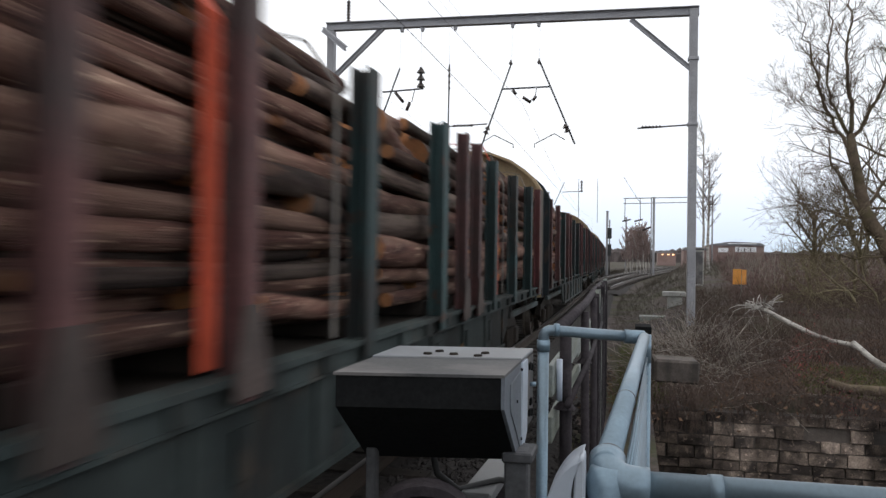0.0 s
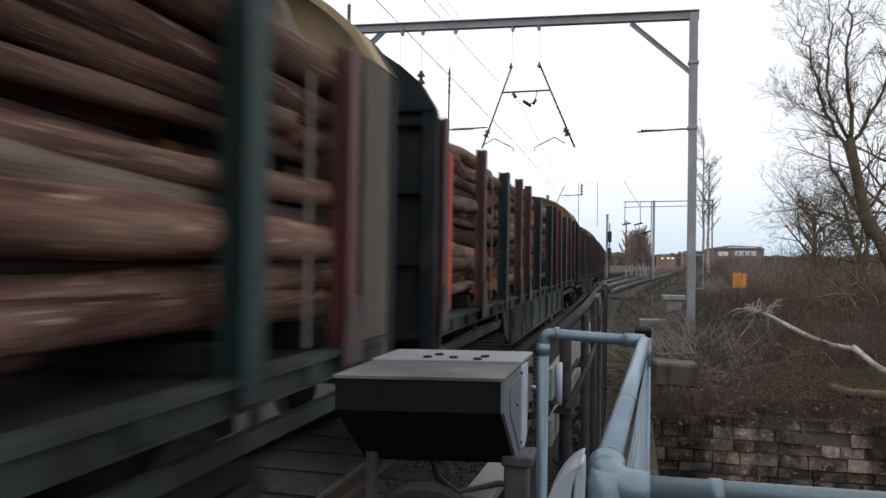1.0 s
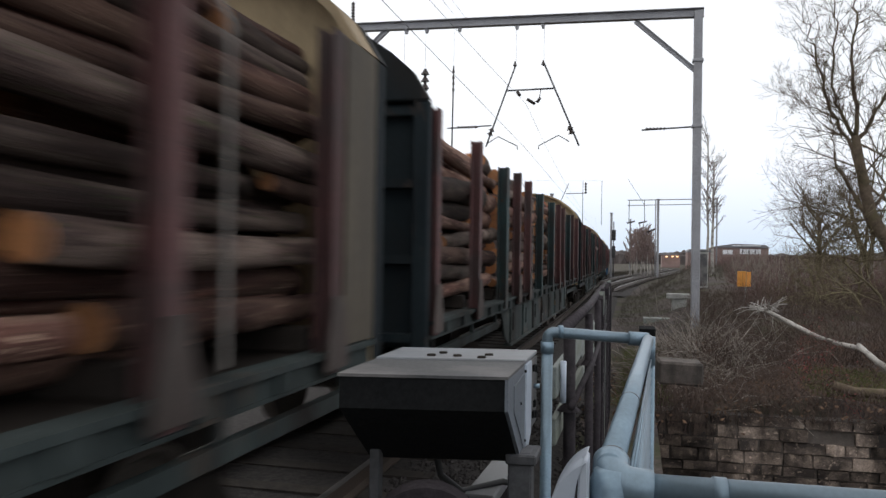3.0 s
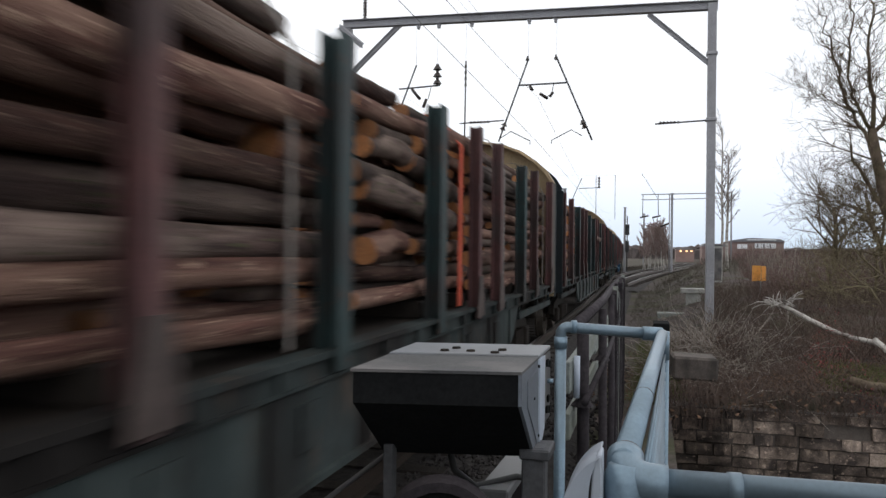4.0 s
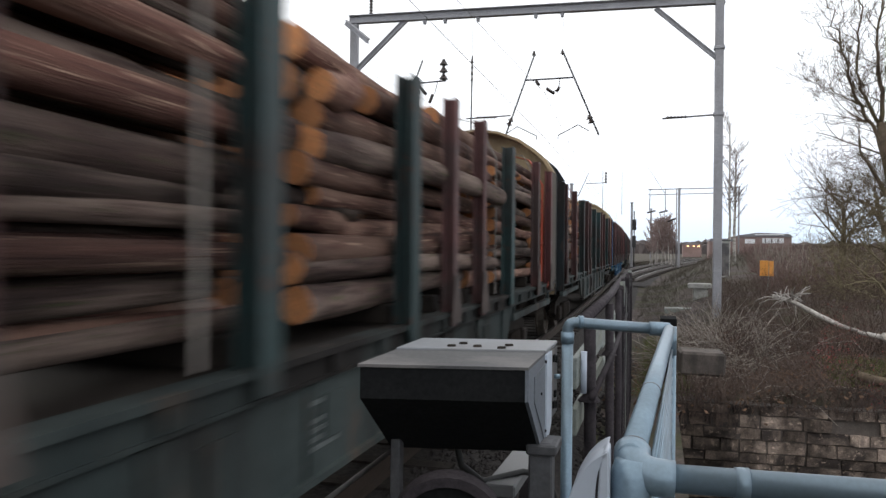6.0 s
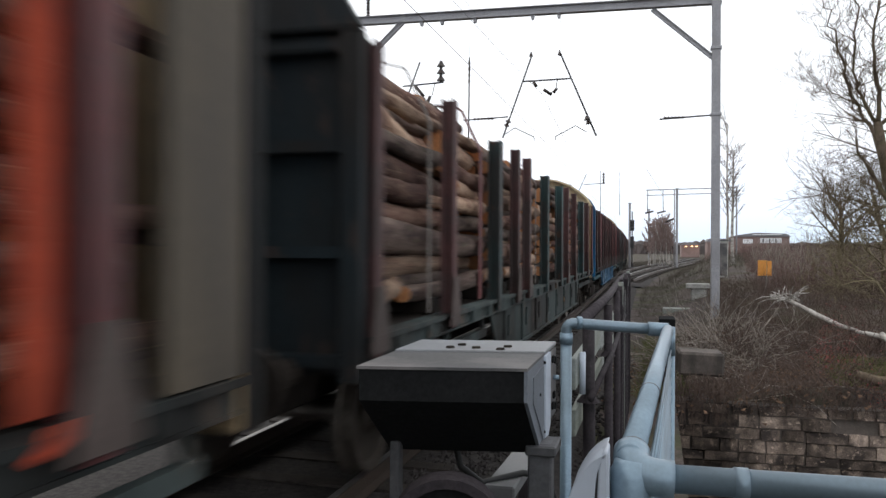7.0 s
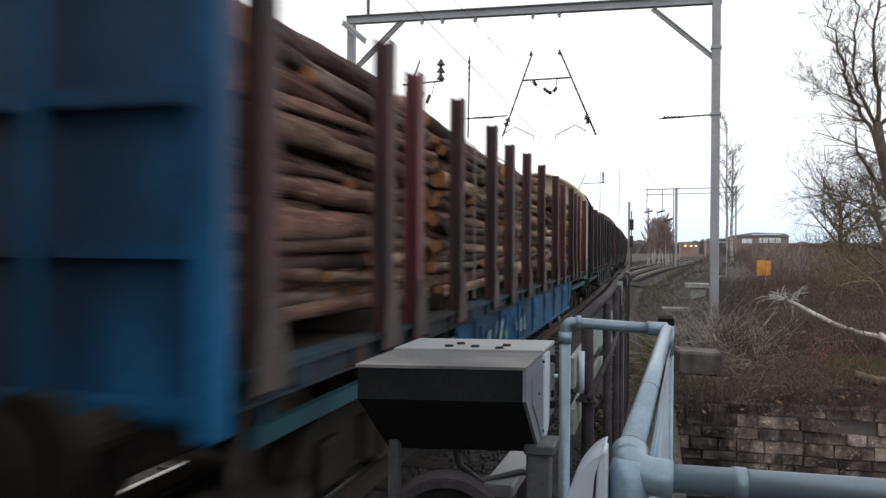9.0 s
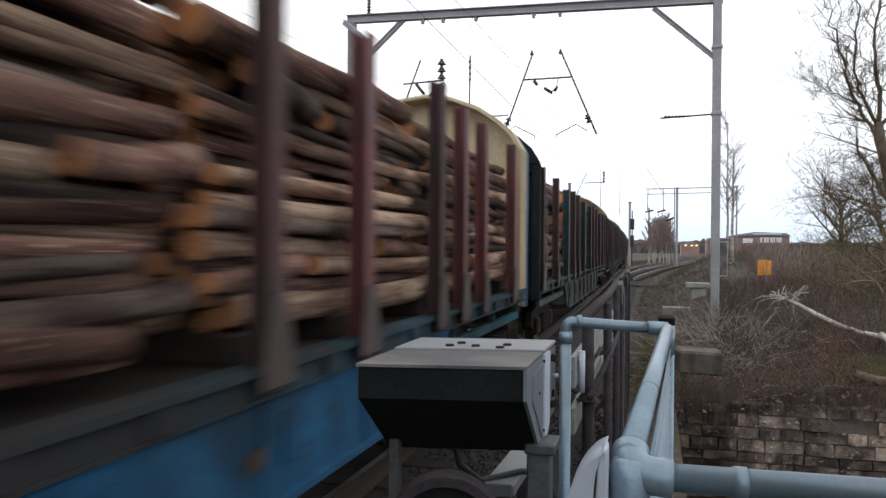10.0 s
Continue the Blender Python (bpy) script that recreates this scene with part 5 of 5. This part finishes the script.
def bogie_mesh():
    bm = bmesh.new()
    for s in (-1, 1):
        prism(bm, [(-1.35, 0.5), (-1.2, 0.72), (-0.5, 0.82), (0.5, 0.82), (1.2, 0.72), (1.35, 0.5), (0.75, 0.36), (0.4, 0.3), (-0.4, 0.3), (-0.75, 0.36)], "x", s * 0.98 - 0.05, s * 0.98 + 0.05)
        for y in (-0.9, 0.9):
            block(bm, s * 1.04 - 0.07, s * 1.04 + 0.07, y - 0.16, y + 0.16, 0.32, 0.62, 0.03)
        for y in (-0.25, 0.0, 0.25):
            bmesh.ops.create_cone(bm, cap_ends=True, segments=8, radius1=0.09, radius2=0.09, depth=0.3, matrix=Matrix.Translation((s * 1.05, y, 0.5)))
    block(bm, -1.0, 1.0, -0.25, 0.25, 0.6, 1.0)
    block(bm, -1.1, 1.1, -0.08, 0.08, 0.3, 0.42)
    return shared("bogie", bm, M_BOGIE)


def wheel_mesh():
    """Axle, two wheels and their flanges, turned from one profile."""
    half = [(0.0, 0.08), (0.63, 0.08), (0.63, 0.485), (0.665, 0.49), (0.68, 0.46), (0.8, 0.452), (0.8, 0.4), (0.76, 0.37), (0.76, 0.16), (0.82, 0.14), (0.82, 0.07), (1.0, 0.07), (1.0, 0.0)]
    prof = [(-x, r) for x, r in half[:0:-1]] + half
    bm = bmesh.new()
    k = 24
    rings = [[bm.verts.new((x, r * math.cos(2 * math.pi * j / k), r * math.sin(2 * math.pi * j / k))) for j in range(k)] if r else [bm.verts.new((x, 0, 0))] for x, r in prof]
    for p, q in zip(rings, rings[1:]):
        for j in range(k):
            vs = [p[j % len(p)], p[(j + 1) % len(p)], q[(j + 1) % len(q)], q[j % len(q)]]
            bm.faces.new(list(dict.fromkeys(vs)))
    bmesh.ops.recalc_face_normals(bm, faces=bm.faces)
    return shared("wheelset", bm, M_WHEEL)


def buffer_mesh():
    bm = bmesh.new()
    bmesh.ops.create_cone(bm, cap_ends=True, segments=14, radius1=0.09, radius2=0.09, depth=0.5, matrix=pose(0, -0.25, 0, 90, 0, 0))
    bmesh.ops.create_cone(bm, cap_ends=True, segments=18, radius1=0.22, radius2=0.22, depth=0.05, matrix=pose(0, -0.525, 0, 90, 0, 0))
    return shared("buffer", bm, M_BOGIE)


PAINT = {
    kind: {"deck": deck_mesh(M_BOGIE), "solebar": solebar_mesh(sill), "girder": girder_mesh(sill if kind == "green" else light), "step": step_mesh(step)}
    for kind, sill, light, step in (("green", M_SILL, M_SILL, M_SILL), ("blue", M_DKBLUE, M_LTBLUE, M_TEAL))}
BOGIE, WHEEL, BUFFER = bogie_mesh(), wheel_mesh(), buffer_mesh()


def bolster_mesh():
    bm = bmesh.new()
    block(bm, -1.22, 1.22, -0.07, 0.07, 1.264, 1.405, 0.01)
    return shared("bolster", bm, M_BOGIE)


BOLSTER = bolster_mesh()
# Plain block added below the deck to shut out daylight from the far side.
UNDERFRAME_BLOCK = shared("centre_sill", block(bmesh.new(), -0.5, 0.45, 0.5, BODY - 0.5, 0.62, 1.178, 0.02), M_BOGIE)


def graffiti_meshes(seed, colour):
    """Loose painted strokes on the side girder, each a mesh."""
    rnd = random.Random(seed)
    strokes, y = [], 4.9
    while y < 8.0:
        w = rnd.uniform(0.14, 0.38)
        z0 = 0.68 + rnd.uniform(0, 0.14)
        z1 = min(1.0, z0 + rnd.uniform(0.12, 0.28))
        sl = rnd.uniform(-0.15, 0.15)
        bm = prism(bmesh.new(), [(y, z0), (y + w * 0.5, z0 + rnd.uniform(-0.02, 0.05)), (y + w * 0.5 + sl, z1), (y + sl, z1 - rnd.uniform(0, 0.08))], "x", 1.337, 1.34)
        strokes.append(shared("graffiti", bm, colour))
        y += w + rnd.uniform(0.03, 0.2)
    return strokes


M_SPRAY = material("pale spray paint", (0.22, 0.36, 0.45), (0.4, 0.52, 0.58), 3.5, 0.8, 0.0, 0.03, 50, 0.1, dirt=(0.01, 0.06, 0.12), dirt_amount=1.0, rust=(0.012, 0.05, 0.1), shine=0.2)
GRAFFITI = graffiti_meshes(4, M_SPRAY)
M_STENCIL = material("faded grey stencil paint", (0.14, 0.16, 0.16), (0.22, 0.24, 0.235), 3.5, 0.85, 0.0, 0.03, 50, 0.1, dirt=(0.03, 0.035, 0.035), dirt_amount=0.9, shine=0.2)
M_LABEL = material("dirty ochre label", (0.2, 0.1, 0.03), (0.32, 0.17, 0.05), 9, 0.8, 0.0, 0.05, 60, 0.2, dirt=(0.07, 0.05, 0.03), dirt_amount=0.8, shine=0.2)
STENCIL_BAR = shared("stencil_line", block(bmesh.new(), 1.3105, 1.3135, 8.66, 9.02, 0.0, 0.026), M_STENCIL)


def label_mesh():
    bm = bmesh.new()
    bmesh.ops.create_cone(bm, cap_ends=True, segments=14, radius1=0.055, radius2=0.055, depth=0.004, matrix=pose(1.339, 11.12, 0.86, 0, 90, 0))
    return shared("round_label", bm, M_LABEL)


ROUND_LABEL = label_mesh()


def log_mesh(seed, mat):
    """A slightly crooked, knotty log one metre long and of one metre radius, scaled in use; ends sawn."""
    rnd = random.Random(seed)
    bm = bmesh.new()
    k, rings = 11, 8
    prev = None
    bow = rnd.uniform(0.15, 0.5)
    phase = [rnd.uniform(0, 6.28) for _ in range(3)]
    for i in range(rings):
        s = i / (rings - 1)
        ox, oz = bow * math.sin(phase[0] + s * 3.0), bow * math.sin(phase[1] + s * 3.4)
        r = 1.0 + 0.22 * (0.5 - s) + rnd.uniform(-0.07, 0.07)
        ring = [bm.verts.new((ox + r * (1 + 0.07 * math.sin(2 * a + phase[2]) + rnd.uniform(-0.05, 0.05)) * math.cos(a), s, oz + r * (1 + rnd.uniform(-0.05, 0.05)) * math.sin(a))) for a in (2 * math.pi * j / k for j in range(k))]
        if prev:
            for j in range(k):
                f = bm.faces.new((prev[j], prev[(j + 1) % k], ring[(j + 1) % k], ring[j]))
                f.smooth = True
        else:
            bm.faces.new(ring).material_index = 1
        prev = ring
    bm.faces.new(prev[::-1]).material_index = 1
    bmesh.ops.recalc_face_normals(bm, faces=bm.faces)
    return shared("log", bm, mat, M_END)


LOGS = [log_mesh(100 + i, M_BARK if i % 3 else M_BARKDARK) for i in range(14)]
M_BARKPALE = material("pale peeling pine bark", (0.12, 0.068, 0.048), (0.27, 0.165, 0.115), 1.5, 0.95, 0.0, 1.0, 9, 0.5, (1, 4.5, 1), dirt=(0.5, 0.36, 0.26), dirt_amount=0.7, rust=(0.035, 0.026, 0.022), shine=0.2, grainy=0.75)
PALE_LOGS = [log_mesh(130 + i, (M_BARKPALE, M_BARK, M_BARKPALE, M_BARKDARK)[i % 4]) for i in range(12)]

# each green wagon's uprights: brown B, green G, red R, with their distance from the leading end
GREEN_STAKES = {
    -1: ((0.12, "B"), (2.09, "B"), (3.98, "G"), (5.23, "B"), (6.38, "B"), (8.04, "G"), (10.08, "G"), (11.05, "B"), (11.78, "B"), (12.84, "G"), (14.62, "G"), (16.42, "G"), (17.65, "R")),
    0: ((0.12, "B"), (2.12, "B"), (3.9, "G"), (5.3, "B"), (6.42, "B"), (8.02, "G"), (10.25, "G"), (11.4, "B"), (12.68, "R"), (14.38, "G"), (16.14, "B"), (17.72, "B")),
    1: ((0.12, "B"), (2.0, "B"), (3.9, "G"), (5.09, "B"), (6.33, "B"), (8.06, "G"), (10.2, "G"), (11.66, "B"), (12.82, "B"), (14.63, "G"), (15.8, "B"), (17.65, "B")),
    2: ((0.12, "B"), (1.91, "B"), (3.88, "G"), (5.2, "B"), (6.48, "B"), (8.08, "G"), (10.22, "G"), (11.36, "B"), (12.5, "B"), (14.1, "G"), (16.2, "B"), (17.58, "R")),
    3: ((0.12, "B"), (2.02, "B"), (4.1, "G"), (5.33, "B"), (6.28, "B"), (8.22, "G"), (10.25, "G"), (11.38, "B"), (12.98, "B"), (14.92, "G"), (16.45, "B"), (17.98, "R"))}
PLAIN_STAKES = ((0.12, "B"), (2.05, "B"), (3.95, "G"), (5.25, "B"), (6.4, "B"), (8.08, "G"), (10.2, "G"), (11.4, "B"), (12.8, "B"), (14.55, "G"), (16.2, "B"), (17.7, "B"))
BLUE_STAKES = ((0.26, "B"), (1.9, "b"), (2.56, "R"), (3.86, "b"), (5.4, "b"), (6.5, "B"), (7.85, "b"), (9.36, "b"), (11.2, "b"), (12.38, "R"), (14.03, "b"), (14.83, "R"), (15.71, "R"), (17.4, "R"))


def build_wagon(kind, stakes, label, clean_end):
    w = thing("timber_wagon", (0, 0, 0), label, "freight wagon", "wagons of the timber train")
    p = PAINT[kind]
    put("deck", p["deck"], w)
    put("centre_sill", UNDERFRAME_BLOCK, w)
    flip = Matrix.Rotation(math.pi, 4, "Z")
    mirror = Matrix.Translation((0, BODY, 0)) @ flip
    for m in (None, mirror):
        put("solebar", p["solebar"], w, m)
        put("side_girder", p["girder"], w, m)
        put("step_bar", p["step"], w, m)
        plate, post, cap, rib, upright = ENDS[kind]
        e = put("end_plate", plate, w, m)
        for piece, name in ((post, "corner_post"), (upright, "upright")):
            put(name, piece, e)
            put(name, piece, e, Matrix.Diagonal((-1, 1, 1, 1)))
        put("end_cap", cap, e)
        for z in (1.1, 1.75, 2.38, 2.98):
            put("rib", rib, e, Matrix.Translation((0, 0, z)))
        for s in (-1, 1):
            put("buffer", BUFFER, w, (m if m is not None else Matrix()) @ Matrix.Translation((s * 0.87, 0.0, 1.06)))
    put("end_lining", LINING[clean_end], w, mirror @ Matrix.Translation((0, 0.044, 0)), "cream painted inner end lining")
    put("step_bar", p["step"], w, Matrix.Translation((0, BODY - 4.1, 0)))
    for y in (2.6, BODY - 2.6):
        b = put("bogie", BOGIE, w, Matrix.Translation((0, y, 0)))
        for dy in (-0.9, 0.9):
            put("wheelset", WHEEL, b, Matrix.Translation((0, dy, 0.46)))
    for y, c in stakes:
        put("stake", STAKES[c], w, Matrix.Translation((1.395, y, 0)), "wide faded green stake" if c == "G" else "dull red stake" if c == "R" else "")
        put("stake", STAKES[c], w, Matrix.Translation((-1.395, y, 0)) @ flip, "wide faded green stake" if c == "G" else "dull red stake" if c == "R" else "")
        if c != "G":
            put("stake_foot", FOOT, w, Matrix.Translation((1.4, y, 0)), "dusty flared foot of a stake")
        put("bolster", BOLSTER, w, Matrix.Translation((0, y, 0)))
    if kind == "blue":
        for stroke in GRAFFITI:
            put("graffiti", stroke, w, None, "pale spray-painted stroke on the side girder")
    else:
        for k in range(6):
            put("stencil_line", STENCIL_BAR, w, Matrix.Translation((0, 0, 0.74 + k * 0.048)), "worn grey stencilled line")
    put("round_label", ROUND_LABEL, w, None, "small round orange label")
    return w


def build_stack(rnd, y0, y1, label, crown, thin=False, depth=4, logs=None):
    """A load of logs lying lengthwise between the stakes; near flank, top, ends and far flank are laid."""
    s = thing("log_stack", (0, 0, 0), label, "log stack", "log loads")
    z, row = 1.405, 0
    base_r = rnd.uniform(0.054, 0.063) if thin else rnd.uniform(0.068, 0.102)
    while z < crown:
        r0 = base_r * rnd.uniform(0.8, 1.2)
        half = 1.21 if z < 2.8 else 1.21 - (z - 2.8) * 1.2
        x = half - r0 + (row % 2) * rnd.uniform(-0.08, 0.0)
        col = 0
        while x > -half + r0:
            r = r0 * rnd.choice((rnd.uniform(0.62, 0.9), rnd.uniform(0.85, 1.15), rnd.uniform(0.95, 1.3)))
            if col < depth or z > crown - 0.4 or x < -half + 0.3:
                a, b = y0 + rnd.uniform(-0.15, 0.3), y1 + rnd.uniform(-0.4, 0.15)
                cuts = [(a, b)]
                if col < 2 and rnd.random() < 0.6:
                    c = rnd.uniform(a + 0.6, b - 0.6)
                    cuts = [(a, c - rnd.uniform(0.0, 0.12)), (c + rnd.uniform(0.0, 0.25), b)]
                for p, q in cuts:
                    rr = r * rnd.uniform(0.88, 1.1)
                    slack = min(1.0, 2.0 / (q - p))
                    m = Matrix.LocRotScale((x + rnd.uniform(-0.03, 0.015), p, z + r0 + rnd.uniform(-0.03, 0.03)), Euler((rnd.gauss(0, (0.026 if col < 2 else 0.006) * slack), rnd.uniform(0, 6.28), max(-0.015, min(0.015, rnd.gauss(0, 0.012))) * slack)), None)
                    turn = Matrix.Identity(4) if rnd.random() < 0.5 else Matrix.Translation((0, 1, 0)) @ Matrix.Rotation(math.pi, 4, "Z")
                    put("log", rnd.choice(logs or LOGS), s, m @ Matrix.Diagonal((rr, q - p, rr, 1)) @ turn)
            x -= 2 * r0 * rnd.uniform(0.94, 1.03)
            col += 1
        z += r0 * 1.8
        row += 1
    return s


def strap(y, wide, mat, name, label, top):
    """A flat webbing strap over the load, down its near side."""
    t = thing(name, (0, 0, 0), label, "strap")
    bm = bmesh.new()
    line = [(1.262, 1.3), (1.262, min(2.84, top - 0.16)), (1.05, top - 0.05), (0.85, top), (-0.85, top), (-1.05, top - 0.05), (-1.262, min(2.84, top - 0.16)), (-1.262, 1.3)]
    inner = [(x * 0.994, z - 0.006) for x, z in line]
    prism(bm, line + inner[::-1], "y", y - wide / 2, y + wide / 2)
    part("webbing", bm, mat, t)
    if wide > 0.055 and y > 17:
        tail = prism(bmesh.new(), [(y - wide * 0.45, 1.3), (y + wide * 0.3, 1.3), (y + wide * 0.1, 1.24), (y - wide * 0.7, 1.2), (y - wide * 0.95, 1.225), (y - wide * 0.55, 1.26)], "x", 1.368, 1.374)
        part("tail", tail, mat, t, "loose strap tail hanging over the wagon edge")
    return t


TRAIN = []      # (wagon number, its wagon and the things that lie on it)
GREEN_LABEL = "faded green bogie timber wagon loaded with logs between steel stakes"
BLUE_LABEL = "blue bogie timber wagon loaded with logs between rusty and red stakes"
ORANGE = {-1: (6.25, 13.75), 0: (0.9,), 1: (11.35,), 2: (17.45,), 3: (3.65,)}
CROWNS = {-1: (3.0, 3.0, 3.0, 3.18), 0: (3.0, 3.05, 2.95, 3.1), 1: (3.0, 3.05, 3.0, 3.1), 2: (2.95, 3.08, 3.0, 3.1), 3: (3.2, 3.05, 3.0, 3.12)}
TIES = {-1: (7.72, 14.2, 17.3), 0: (3.36, 7.4, 13.62, 16.75), 1: (7.65, 13.7, 16.68, 17.42), 2: (1.56, 4.84, 7.72, 13.7, 16.85), 3: (1.7, 7.7, 13.9, 17.75), 4: (4.95, 7.35, 7.6)}
BREAKS = {1: ((0.5, 4.1), (4.35, 8.5), (8.9, 11.9), (12.1, 18.15)), 2: ((0.5, 2.6), (2.9, 8.4), (8.9, 13.7), (13.9, 18.15)), 3: ((0.5, 4.1), (4.35, 8.5), (8.9, 12.3), (12.6, 18.15))}
for number in range(-2, 9):
    rnd = random.Random(300 + number)
    blue = number == 4
    riders = [build_wagon("blue" if blue else "green", BLUE_STAKES if blue else GREEN_STAKES.get(number, PLAIN_STAKES), BLUE_LABEL if blue else GREEN_LABEL, number in (3, 4))]
    spans = ((0.5, 3.5), (3.7, 7.2), (7.4, 10.8), (11.0, 14.5), (14.7, 18.2)) if blue else BREAKS.get(number, ((0.5, 4.1), (4.35, 8.5), (8.9, 13.7), (13.9, 18.15)))
    crowns = []
    for a, b in spans:
        crown = (2.92, 2.86, 2.9, 2.8, 2.76)[len(crowns)] if blue else CROWNS.get(number, (2.95, 3.05, 3.0, 3.1))[len(crowns)] + rnd.uniform(-0.03, 0.03)
        riders.append(build_stack(rnd, a, b, "load of thin reddish brown bark-covered pine poles" if blue else "load of reddish brown bark-covered pine logs with sawn ends", crown, blue, 4 if -1 <= number < 5 else 3, LOGS[:6] + PALE_LOGS[:6] if blue else PALE_LOGS if number == 3 and a < 9 else None))
        crowns.append((b, crown))
    for y in ORANGE.get(number, ()):
        riders.append(strap(y, 0.06 if y > 13 and number < 0 else 0.15, M_RED if number == 3 else M_STRAP, "ratchet_strap", "faded maroon webbing strap over the logs" if number == 3 else "orange webbing strap over the logs", next((c for b, c in crowns if y < b), 2.9) + 0.16))
    for y in TIES.get(number, (1.5, 7.65, 13.7, 17.3)):
        riders.append(strap(y, 0.05, M_GREYSTRAP, "tie_strap", "grimy grey webbing strap over the logs", next((c for b, c in crowns if y < b), 2.9) + 0.16))
    TRAIN.append((number, riders))


def travelled(t):
    return 9.955 * t + 0.0474 * t * t - 16.677


def wagon_pose(number, t):
    """The wagon stands with its two bogies on the bent track."""
    y = LENGTH * number - travelled(t)
    a, b = y + 2.6, y + BODY - 2.6
    pa, pb = Vector((track_x(a), a, 0)), Vector((track_x(b), b, 0))
    turn = math.atan2(-(pb.x - pa.x), pb.y - pa.y)
    front = pa - (pb - pa).normalized() * 2.6
    return Matrix.Translation(front) @ Matrix.Rotation(turn, 4, "Z")


def motions():
    for number, riders in TRAIN:
        rows = [(0.5 * i, wagon_pose(number, 0.5 * i)) for i in range(21)]
        for ob in riders:
            walk(ob, rows)


motions()
